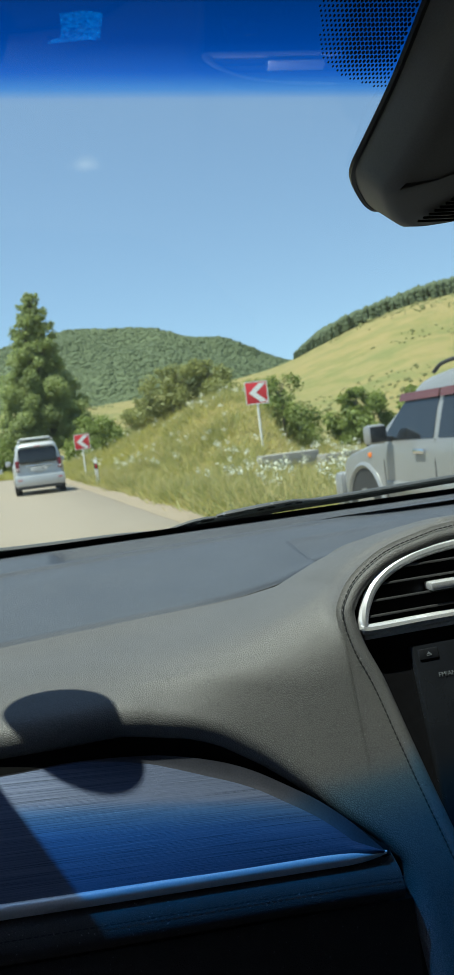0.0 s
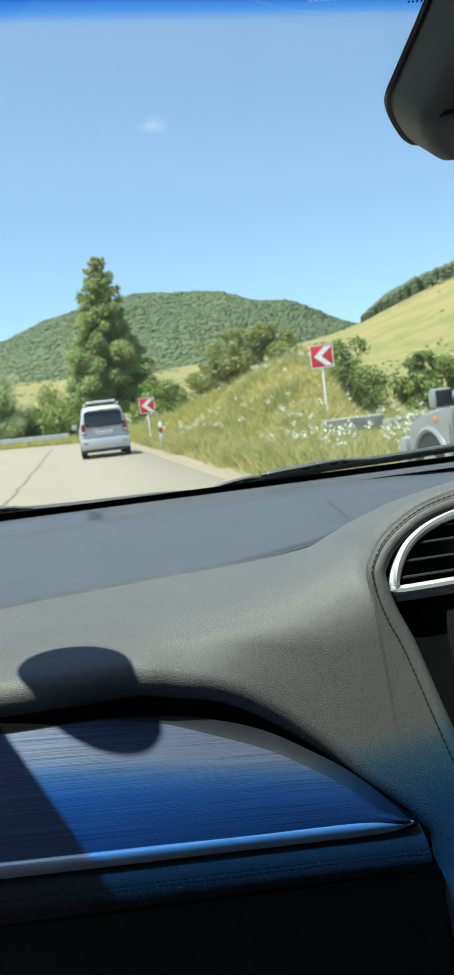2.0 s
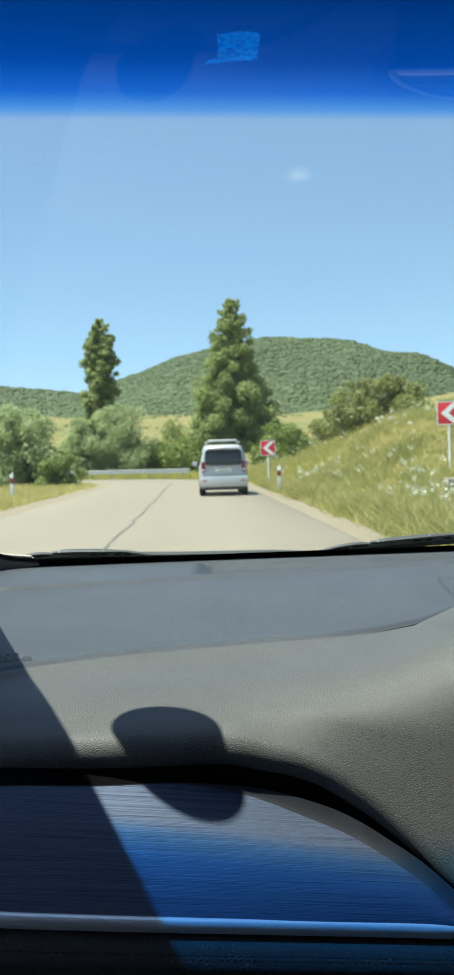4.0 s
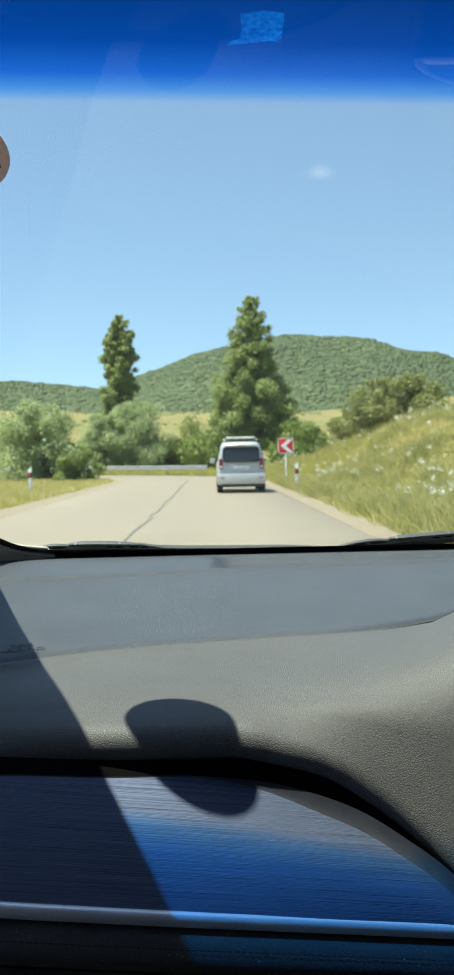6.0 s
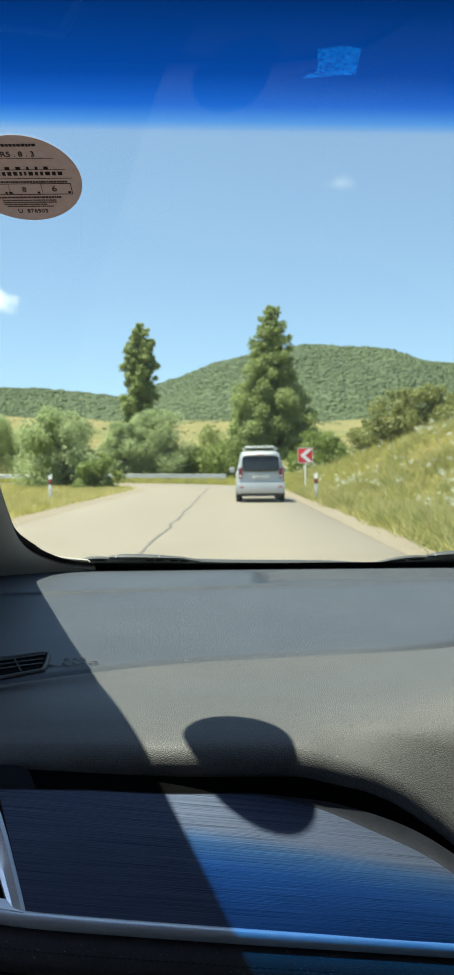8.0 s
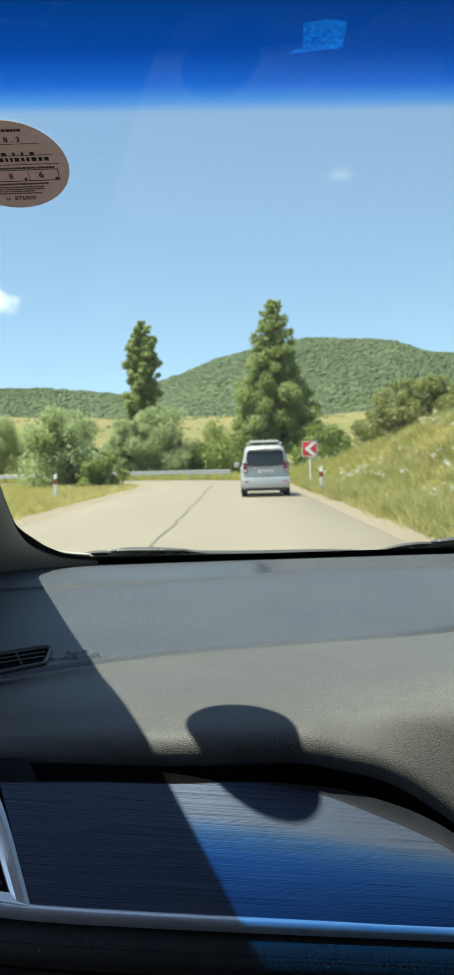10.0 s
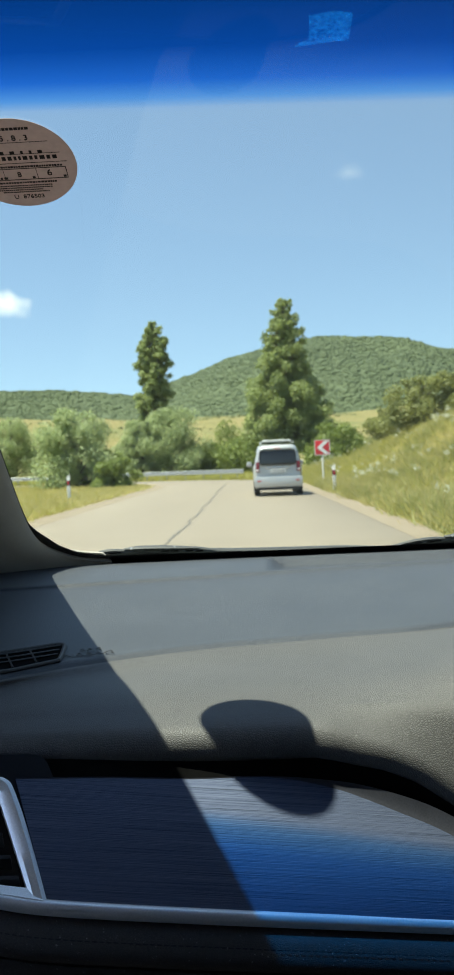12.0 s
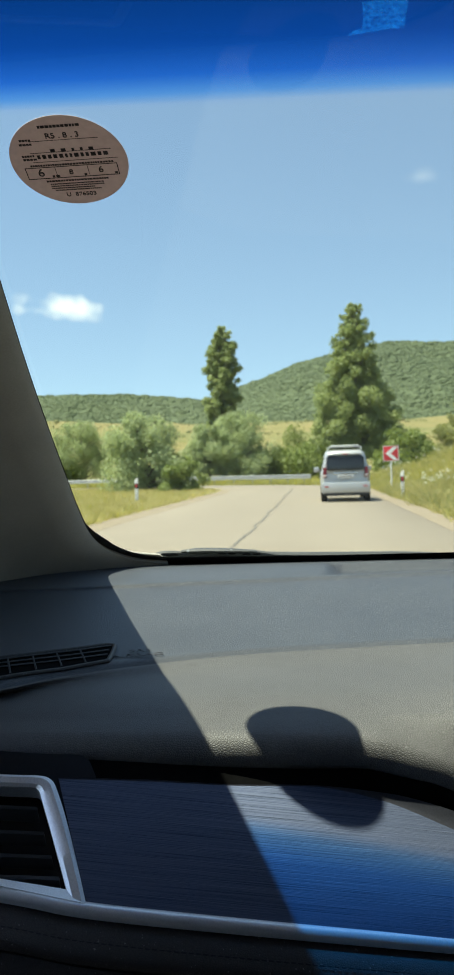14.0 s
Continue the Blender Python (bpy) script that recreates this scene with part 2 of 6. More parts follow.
# outdoors
M_DARKGLASS = mottled("tinted_car_glass", (0.012, 0.014, 0.016), (0.02, 0.022, 0.025), 3, 0.06)
M_SILVER = mottled("silver_car_paint", (0.46, 0.46, 0.455), (0.54, 0.54, 0.53), 2, 0.34, 0.35)
M_GREYPAINT = mottled("grey_silver_car_paint", (0.25, 0.255, 0.255), (0.31, 0.31, 0.305), 2, 0.36, 0.3)
M_TAIL = mottled("red_lamp_lens", (0.42, 0.012, 0.015), (0.5, 0.02, 0.02), 8, 0.2)
M_TAILDARK = mottled("smoked_red_lamp_lens", (0.13, 0.010, 0.012), (0.19, 0.014, 0.016), 8, 0.2)
M_TAILWHITE = mottled("clear_lamp_lens", (0.6, 0.5, 0.48), (0.7, 0.62, 0.6), 8, 0.2)
M_AMBER = mottled("amber_lamp_lens", (0.7, 0.16, 0.02), (0.75, 0.2, 0.03), 8, 0.25)
M_TYRE = mottled("tyre_rubber", (0.015, 0.015, 0.015), (0.025, 0.024, 0.023), 10, 0.85, 0, 0.3, 60, 0.004)
M_RIM = mottled("alloy_rim", (0.45, 0.45, 0.45), (0.55, 0.55, 0.55), 8, 0.35, 0.8)
M_TRIM = mottled("dark_car_trim", (0.02, 0.02, 0.021), (0.032, 0.032, 0.032), 6, 0.6)
M_VISOR = mottled("smoked_red_visor", (0.10, 0.03, 0.025), (0.13, 0.045, 0.035), 6, 0.2)
M_PLATE = mottled("number_plate_white", (0.7, 0.7, 0.7), (0.76, 0.76, 0.75), 8, 0.4)
M_PLATEBLUE = mottled("number_plate_blue", (0.02, 0.07, 0.38), (0.03, 0.09, 0.42), 8, 0.4)
M_ZINC = mottled("galvanised_steel", (0.30, 0.31, 0.31), (0.40, 0.41, 0.41), 5, 0.5, 0.4, 0.1, 40, 0.002)
M_SIGNRED = mottled("sign_red", (0.58, 0.02, 0.03), (0.66, 0.035, 0.045), 8, 0.45)
M_SIGNWHITE = mottled("sign_white", (0.74, 0.74, 0.73), (0.82, 0.82, 0.81), 8, 0.45)
M_POST = mottled("weathered_white_paint", (0.66, 0.65, 0.61), (0.8, 0.79, 0.76), 6, 0.6, 0, 0.15, 60, 0.002)
M_CONCRETE = mottled("weathered_concrete", (0.22, 0.21, 0.185), (0.32, 0.30, 0.265), 3, 0.9, 0, 0.4, 40, 0.01)
M_BARK = mottled("bark", (0.10, 0.08, 0.06), (0.19, 0.16, 0.125), 4, 0.95, 0, 0.6, 14, 0.03)


def leaves(name, dark, light, back_light=0.25):
    """Foliage that varies leaf by leaf, and lets some light through."""
    m, n, l, b = material(name, dark, 0.55)
    g = n.new("ShaderNodeNewGeometry")
    col = ramp_node(n, l, g.outputs["Random Per Island"], [(0.0, dark), (1.0, light)])
    v = coords(n, l)
    big = noise_node(n, l, v, 0.5, 3)
    col = mix_node(n, l, 0.5, col, ramp_node(n, l, big, [(0.3, dark), (0.7, light)]))
    l.new(col, b.inputs["Base Color"])
    tl = n.new("ShaderNodeBsdfTranslucent")
    l.new(col, tl.inputs["Color"])
    sh = n.new("ShaderNodeMixShader")
    sh.inputs[0].default_value = back_light
    l.new(b.outputs[0], sh.inputs[1])
    l.new(tl.outputs[0], sh.inputs[2])
    l.new(sh.outputs[0], n["Material Output"].inputs["Surface"])
    return m


M_POPLAR = leaves("poplar_leaves", (0.20, 0.25, 0.082), (0.40, 0.455, 0.165), 0.5)
M_WILLOW = leaves("willow_leaves", (0.30, 0.36, 0.155), (0.47, 0.53, 0.265), 0.5)
M_BUSH = leaves("bush_leaves", (0.14, 0.19, 0.04), (0.29, 0.345, 0.085), 0.45)
M_OLIVE = leaves("olive_bush_leaves", (0.20, 0.215, 0.062), (0.35, 0.36, 0.12), 0.45)
M_GRASS = leaves("dry_grass", (0.40, 0.345, 0.115), (0.58, 0.49, 0.22), 0.5)
M_GREENGRASS = leaves("green_grass", (0.31, 0.30, 0.062), (0.485, 0.45, 0.135), 0.5)
M_FLOWER = leaves("white_flower_heads", (0.55, 0.56, 0.42), (0.78, 0.78, 0.66), 0.2)


def road_material():
    m, n, l, b = material("worn_pale_asphalt", (0.3, 0.28, 0.25), 0.85)
    v = coords(n, l)
    big = noise_node(n, l, coords(n, l, (0.5, 0.06, 1)), 1.0, 4)
    mid = noise_node(n, l, v, 0.6, 5)
    fine = noise_node(n, l, v, 45, 3)
    col = ramp_node(n, l, big, [(0.3, (0.225, 0.183, 0.132)), (0.7, (0.266, 0.220, 0.160))])
    col = mix_node(n, l, 0.4, col, ramp_node(n, l, mid, [(0.35, (0.221, 0.180, 0.130)), (0.65, (0.275, 0.229, 0.168))]))
    col = mix_node(n, l, 0.25, col, ramp_node(n, l, fine, [(0.35, (0.153, 0.132, 0.102)), (0.65, (0.310, 0.268, 0.212))]))
    l.new(col, b.inputs["Base Color"])
    bump_node(n, l, fine, 0.4, 0.01, b)
    return m


def ground_material():
    """Meadow soil and turf: straw, green and bare patches."""
    m, n, l, b = material("meadow_ground", (0.2, 0.2, 0.07), 0.95)
    v = coords(n, l)
    wide = noise_node(n, l, coords(n, l, (0.007, 0.025, 0.008)), 1.0, 5)
    mid = noise_node(n, l, v, 0.12, 6, 0.65)
    fine = noise_node(n, l, v, 2.2, 4, 0.7)
    col = ramp_node(n, l, wide, [(0.43, (0.105, 0.124, 0.030)), (0.5, (0.203, 0.156, 0.046)), (0.58, (0.257, 0.178, 0.066))])
    col = mix_node(n, l, 0.6, col, ramp_node(n, l, mid, [(0.43, (0.085, 0.112, 0.024)), (0.51, (0.189, 0.154, 0.046)), (0.60, (0.257, 0.187, 0.076))]))
    col = mix_node(n, l, 0.4, col, ramp_node(n, l, fine, [(0.36, (0.108, 0.116, 0.028)), (0.64, (0.333, 0.282, 0.112))]))
    l.new(col, b.inputs["Base Color"])
    bump_node(n, l, fine, 0.8, 0.15, b)
    return m


def hill_leaves(name, dark, light):
    """Woodland far off: broad patches of tone over fine crowns."""
    m, n, l, b = material(name, dark, 0.8)
    v = coords(n, l)
    a, c = noise_node(n, l, v, 0.011, 4), noise_node(n, l, v, 0.09, 4)
    g2 = n.new("ShaderNodeNewGeometry")
    col = ramp_node(n, l, a, [(0.35, dark), (0.65, light)])
    col = mix_node(n, l, 0.45, col, ramp_node(n, l, c, [(0.35, dark), (0.65, light)]))
    col = mix_node(n, l, 0.3, col, ramp_node(n, l, g2.outputs["Random Per Island"], [(0.0, dark), (1.0, light)]))
    l.new(col, b.inputs["Base Color"])
    return m


M_HILL = hill_leaves("far_woodland", (0.050, 0.071, 0.029), (0.090, 0.115, 0.046))
M_CREST = hill_leaves("crest_pines", (0.045, 0.062, 0.03), (0.075, 0.10, 0.045))
M_SCRUB = hill_leaves("slope_scrub", (0.11, 0.115, 0.036), (0.19, 0.19, 0.065))
M_ROAD = road_material()
M_GROUND = ground_material()
M_GRAVEL = mottled("verge_gravel", (0.20, 0.155, 0.10), (0.29, 0.235, 0.165), 2.5, 0.95, 0, 0.6, 30, 0.02)
M_CRACK = mottled("tar_seam", (0.105, 0.094, 0.078), (0.145, 0.13, 0.108), 3, 0.8)


def glue_material():
    """Thin remains of glue and film on the glass."""
    m = bpy.data.materials.new("glue_film")
    m.use_nodes = True
    n, l = m.node_tree.nodes, m.node_tree.links
    n.clear()
    fac = noise_node(n, l, coords(n, l, (340, 420, 420)), 1.0, 5)
    mr = n.new("ShaderNodeMapRange")
    mr.inputs["From Min"].default_value, mr.inputs["From Max"].default_value, mr.inputs["To Max"].default_value = 0.32, 0.70, 0.30
    l.new(fac, mr.inputs["Value"])
    tr, df, sh, out = (n.new(k) for k in ("ShaderNodeBsdfTransparent", "ShaderNodeBsdfTranslucent", "ShaderNodeMixShader", "ShaderNodeOutputMaterial"))
    df.inputs["Color"].default_value = (0.7, 0.8, 0.85, 1)
    l.new(mr.outputs["Result"], sh.inputs[0])
    l.new(tr.outputs[0], sh.inputs[1])
    l.new(df.outputs[0], sh.inputs[2])
    l.new(sh.outputs[0], out.inputs["Surface"])
    return m


M_GLUE = glue_material()

# ---- building helpers ----
def mesh_of(name, verts, faces, mat, smooth=True):
    me = bpy.data.meshes.new(name)
    me.from_pydata([tuple(map(float, p)) for p in verts], [], [tuple(int(i) for i in q) for q in faces])
    me.materials.append(mat)
    if smooth:
        me.polygons.foreach_set("use_smooth", [True] * len(me.polygons))
    me.update()
    return me


def tidy(me, bm):
    bm.to_mesh(me)
    bm.free()
    return me


def part(name, data, mat, parent=None, label="", smooth=True, sharp=35):
    """One mesh object, under a thing or under a part. data: a bmesh, or (verts, faces)."""
    if isinstance(data, tuple):
        me = mesh_of(name, data[0], data[1], mat, smooth)
    else:
        me = bpy.data.meshes.new(name)
        bmesh.ops.recalc_face_normals(data, faces=data.faces)
        tidy(me, data)
        me.materials.append(mat)
        if smooth:
            me.polygons.foreach_set("use_smooth", [True] * len(me.polygons))
    if smooth and sharp:
        me.set_sharp_from_angle(angle=radians(sharp))
    ob = new(name, me)
    if parent is not None:
        ob.parent = parent
    return tagged(ob, label) if label else ob


def thing(name, label, category, at=(0, 0, 0), group="", kind=""):
    ob = new(name)
    ob.location = at
    ob.empty_display_size = 0.1
    return tagged(ob, label, category, group, kind)


def box(bm, lo, hi, bevel=0.0, m=None, seg=2):
    r = bmesh.ops.create_cube(bm, size=1)
    vs = r["verts"]
    for p in vs:
        p.co = Vector([lo[i] + (p.co[i] + 0.5) * (hi[i] - lo[i]) for i in range(3)])
    if bevel:
        es = list({e for p in vs for e in p.link_edges})
        rb = bmesh.ops.bevel(bm, geom=es, offset=bevel, segments=seg, profile=0.6, affect="EDGES")
        vs = list({p for fc in rb["faces"] for p in fc.verts} | {p for p in vs if p.is_valid})
    if m is not None:
        bmesh.ops.transform(bm, matrix=m, verts=[p for p in vs if p.is_valid])
    return bm


def tube(points, radius, sides=10, caps=True, closed=False, squash=None):
    """A rod along points. squash: (across, along z) scale of its section. Returns verts, faces."""
    pts = [Vector(p) for p in points]
    verts, faces = [], []
    k = len(pts)
    for i, p in enumerate(pts):
        a = pts[(i - 1) % k] if closed or i else p
        b = pts[(i + 1) % k] if closed or i < k - 1 else p
        d = (b - a).normalized()
        side = d.cross(Vector((0, 0, 1)))
        side = side.normalized() if side.length > 1e-4 else Vector((1, 0, 0))
        up = side.cross(d).normalized()
        r = radius[i] if isinstance(radius, (list, tuple)) else radius
        for j in range(sides):
            t = 2 * math.pi * j / sides
            sx, sz = squash or (1, 1)
            verts.append(p + side * (r * sx * math.cos(t)) + up * (r * sz * math.sin(t)))
    for i in range(k if closed else k - 1):
        for j in range(sides):
            j2, i2 = (j + 1) % sides, (i + 1) % k
            faces.append((i * sides + j, i * sides + j2, i2 * sides + j2, i2 * sides + j))
    if caps and not closed:
        faces.append(tuple(range(sides - 1, -1, -1)))
        faces.append(tuple((k - 1) * sides + j for j in range(sides)))
    return verts, faces


def grid_faces(nu, nv):
    return [(i * nv + j, i * nv + j + 1, (i + 1) * nv + j + 1, (i + 1) * nv + j) for i in range(nu - 1) for j in range(nv - 1)]


def curve_pts(points, n):
    """Points along a smooth curve through the given ones (Catmull-Rom), evenly spaced by parameter."""
    p = [Vector(q) for q in points]
    p = [p[0] * 2 - p[1]] + p + [p[-1] * 2 - p[-2]]
    out = []
    for i in range(n):
        t = i / (n - 1) * (len(p) - 3)
        k = min(int(t), len(p) - 4)
        t -= k
        a, b, c, d = p[k:k + 4]
        out.append(0.5 * ((2 * b) + (c - a) * t + (2 * a - 5 * b + 4 * c - d) * t * t + (3 * b - a - 3 * c + d) * t ** 3))
    return out


def lerp_table(x, table):
    xs, ys = zip(*table)
    return float(np.interp(x, xs, ys))


def solid_sheet(verts, faces, nu, nv, off):
    """Gives a grid sheet a thickness along off."""
    n = len(verts)
    v2 = list(verts) + [Vector(p) + Vector(off) for p in verts]
    f2 = list(faces) + [tuple(i + n for i in reversed(q)) for q in faces]
    rim = [i * nv for i in range(nu)] + [(nu - 1) * nv + j for j in range(1, nv)] + [i * nv + nv - 1 for i in range(nu - 2, -1, -1)] + [j for j in range(nv - 2, 0, -1)]
    for a, b in zip(rim, rim[1:] + rim[:1]):
        f2.append((a, b, b + n, a + n))
    return v2, f2


def prism(outline, off):
    """A flat outline given a thickness. Returns a bmesh."""
    bm = bmesh.new()
    vs = [bm.verts.new(p) for p in outline]
    fc = bm.faces.new(vs)
    r = bmesh.ops.extrude_face_region(bm, geom=[fc])
    bmesh.ops.translate(bm, vec=Vector(off), verts=[g for g in r["geom"] if isinstance(g, bmesh.types.BMVert)])
    bmesh.ops.triangulate(bm, faces=[q for q in bm.faces if len(q.verts) > 4])
    return bm



def letters(name, text, size, mat, parent, m, depth=0.0002, label=""):
    """Writing as a mesh."""
    cu = bpy.data.curves.new(name, "FONT")
    cu.body, cu.size, cu.extrude, cu.align_x, cu.align_y = text, size, depth, "CENTER", "CENTER"
    tmp = bpy.data.objects.new(name, cu)
    me = bpy.data.meshes.new_from_object(tmp)
    bpy.data.objects.remove(tmp)
    me.materials.clear()
    me.materials.append(mat)
    ob = new(name, me)
    ob.parent = parent
    ob.matrix_local = m
    return tagged(ob, label) if label else ob

# ---- the cabin ----
GLASS_N = Vector((0, 0.43980, 0.89810))


def glass_z(y):
    return 1.445 - (y - 0.612) * 0.4897


def on_glass(x, y, lift=0.0):
    return Vector((x, y, glass_z(y))) + GLASS_N * lift


def face_y(z):
    """The raked face of the dashboard's middle."""
    return 0.612 + 0.28 * (z - 0.918)


def soft(t):
    t = max(0.0, min(1.0, t))
    return t * t * (3 - 2 * t)


# the dashboard
dashboard = thing("dashboard", "dark grey grained leather-look car dashboard with chrome strip", "dashboard", (0.2, 0.7, 0.7))
dashboard.location = (0, 0, 0)
CREASE = [(-0.62, 0.60), (-0.30, 0.665), (-0.233, 0.709), (-0.194, 0.751), (-0.12, 0.797), (-0.04, 0.828), (0.07, 0.84), (0.17, 0.852), (0.25, 0.90), (0.32, 0.97), (0.42, 1.02), (1.2, 1.02)]
TOP_Z = [(-0.62, 1.050), (-0.2, 1.061), (0.05, 1.063), (0.12, 1.068), (0.18, 1.080), (0.233, 1.098), (0.251, 1.113), (0.279, 1.127), (0.315, 1.136), (0.344, 1.140), (0.42, 1.143), (1.2, 1.143)]
LIP = [(-0.62, 0.642, 1.057), (-0.04, 0.646, 1.056), (0.037, 0.647, 1.056), (0.059, 0.646, 1.0545), (0.081, 0.645, 1.049), (0.103, 0.643, 1.042), (0.125, 0.640, 1.030), (0.147, 0.637, 1.013),
       (0.166, 0.634, 0.997), (0.188, 0.629, 0.976), (0.21, 0.624, 0.953), (0.243, 0.614, 0.922), (0.258, 0.606, 0.893), (0.268, 0.585, 0.80), (0.34, 0.57, 0.74)]
LIP = [(p.x, p.y + 0.004 * (1 - soft((p.x - 0.06) / 0.08)), p.z - 0.0012) for p in curve_pts(LIP, 140)]
TOP_Z = [(p.x, p.y) for p in curve_pts([(a, b, 0) for a, b in TOP_Z], 120)]
CREASE = [(p.x, p.y) for p in curve_pts([(a, b, 0) for a, b in CREASE], 120)]
SEAM_LOW = [(0.233, 1.086), (0.237, 1.061), (0.247, 1.032), (0.258, 0.988), (0.269, 0.946), (0.283, 0.895), (0.30, 0.83), (0.32, 0.75)]
SEAM = [(0.42, 1.147), (0.344, 1.144), (0.315, 1.140), (0.279, 1.131), (0.251, 1.115), (0.237, 1.099), (0.233, 1.086), (0.237, 1.061), (0.247, 1.032), (0.258, 0.988),
        (0.269, 0.946), (0.283, 0.895), (0.30, 0.83), (0.32, 0.75)]


def pad_top(x):
    """The upper pad's outline at x, from the windscreen to the front rounding: (y, z) pairs."""
    cy = lerp_table(x, CREASE)
    tz = lerp_table(x, TOP_Z)
    cz = 1.073 + 0.006 * soft((x + 0.1) / 0.3)
    turn = soft((x - 0.08) / 0.13)
    fy = 0.668 + (face_y(tz) + 0.003 - 0.668) * turn
    rise = soft((x - 0.12) / 0.2)
    drop = turn * (1 - soft((x - 0.222) / 0.018))
    strip = 1.118 + 0.16 * x
    prof = [(1.33, 1.108), (1.28, 1.1082), (1.255, 1.1084), (1.23, 1.1085), (1.20, 1.1085), (max(1.17, strip + 0.03), 1.108), (strip + 0.012, 1.1068), (strip - 0.003, 1.1022), (strip - 0.06, 1.0988),
            ((strip + cy) / 2, 1.089 + 0.004 * rise), (cy + 0.035, cz + 0.0052), (cy + 0.009, cz + 0.0036), (cy, cz), (cy - 0.007, cz - 0.0004),
            (cy * 0.6 + 0.4 * (fy + 0.06), cz * 0.5 + 0.5 * (tz + 0.004) - 0.001), (fy + 0.05, tz + 0.0055 - 0.002 * turn), (fy + 0.02, tz + 0.0020 - 0.0032 * drop), (fy + 0.003 * drop, tz - 0.0025 * (1 - turn) - 0.013 * drop)]
    return prof


def lip_round(x, start, k, count):
    """Points that roll the leather under from a spot on its lower edge. k: 0 on the sloping roll, 1 on the raked face."""
    xs3 = [[float(np.interp(x + e, [a[0] for a in LIP], [a[i] for a in LIP])) for i in (1, 2)] for e in (-0.004, 0.004)]
    d = Vector((0.008, xs3[1][0] - xs3[0][0], xs3[1][1] - xs3[0][1])).normalized()
    out = Vector((0, -0.34, 0.94)).lerp(Vector((0, -0.963, 0.27)), k).normalized()
    out = (out - d * out.dot(d)).normalized()
    w = d.cross(out).normalized()
    w = w if w.z < 0 or w.x < 0 else -w
    r = 0.014 - 0.001 * k
    c = start - out * r
    return [c + out * (r * math.cos(a)) + w * (r * math.sin(a)) for a in np.linspace(0.25, 2.7, count)]


DASH_K = 112


def dash_pad():
    xs = sorted(set([round(-0.62 + 0.012 * i, 4) for i in range(60)] + [round(-0.02 + 0.004 * i, 4) for i in range(110)] + [round(0.44 + 0.04 * i, 3) for i in range(20)]))
    verts, nv = [], DASH_K
    for x in xs:
        pr = pad_top(x)
        cv = curve_pts([(0, a, b) for a, b in pr], nv - 16)
        # shallow demister trough behind the pad
        row = []
        for q in cv:
            dip = 0.012 * soft((x - 0.022) / 0.030 - (q.y - 1.15) * 1.6) * soft((q.y - (1.118 + 0.16 * x) - 0.013) / 0.014) * soft((1.275 - q.y) / 0.02)
            row.append(Vector((x, q.y, q.z - dip)))
        if x < 0.233:
            ly, lz = [float(np.interp(x, [a[0] for a in LIP], [a[k] for a in LIP])) for k in (1, 2)]
            a = row[-1]
            for k in range(1, 8):
                t = k / 7
                bulge = 0.0012 * math.sin(math.pi * t) * (1 - soft((x - 0.08) / 0.13))
                zz = a.z + (lz - a.z) * t
                flat = soft((x - 0.08) / 0.13)
                row.append(Vector((x, (a.y + (ly - a.y) * t - bulge) * (1 - flat) + (face_y(zz) + 0.0005) * flat, zz)))
            row += lip_round(x, row[-1], soft((x - 0.06) / 0.13), 9)
        else:
            a = row[-1]
            row += [a + Vector((0, -0.0002 * k, -0.0002 * k)) for k in range(1, 17)]
        verts += row
    return verts, grid_faces(len(xs), nv)


def dash_cheek():
    """The leather face between the trim panel and the middle console."""
    xs = [0.2317 + 0.0025 * i for i in range(36)]
    verts, nv = [], 30
    for x in xs:
        zt = float(np.interp(x, [a[0] for a in SEAM_LOW], [a[1] for a in SEAM_LOW]))
        ly, zl = [float(np.interp(x, [a[0] for a in LIP], [a[k] for a in LIP])) for k in (1, 2)]
        zl = min(zl, zt - 0.004)
        for k in range(nv - 9):
            z = zt + (zl - zt) * k / (nv - 10)
            verts.append((x, face_y(z) + 0.0005, z))
        ly = face_y(zl)
        verts += lip_round(x, Vector((x, ly + 0.0005, zl)), 1.0, 9)
    return verts, grid_faces(len(xs), nv)


DASH_V, _ = dash_pad()
DASH_N, SPLIT = len(DASH_V) // DASH_K, 68
part("upper_pad", ([p for i in range(DASH_N) for p in DASH_V[i * DASH_K:i * DASH_K + SPLIT]], grid_faces(DASH_N, SPLIT)), M_PAD, dashboard, "dark grey fine-grained top pad, dusty", sharp=50)
part("bolster", ([p for i in range(DASH_N) for p in DASH_V[i * DASH_K + SPLIT - 1:i * DASH_K + DASH_K]], grid_faces(DASH_N, DASH_K + 1 - SPLIT)), M_LEATHER, dashboard, "dark grey coarse-grained padded roll", sharp=50)
part("side_cheek", dash_cheek(), M_LEATHER, dashboard, "dark grained leather cheek", sharp=50)

# stitched rolled edge round the middle console
SEAM3 = curve_pts([(x, face_y(z), z) for x, z in SEAM], 110)


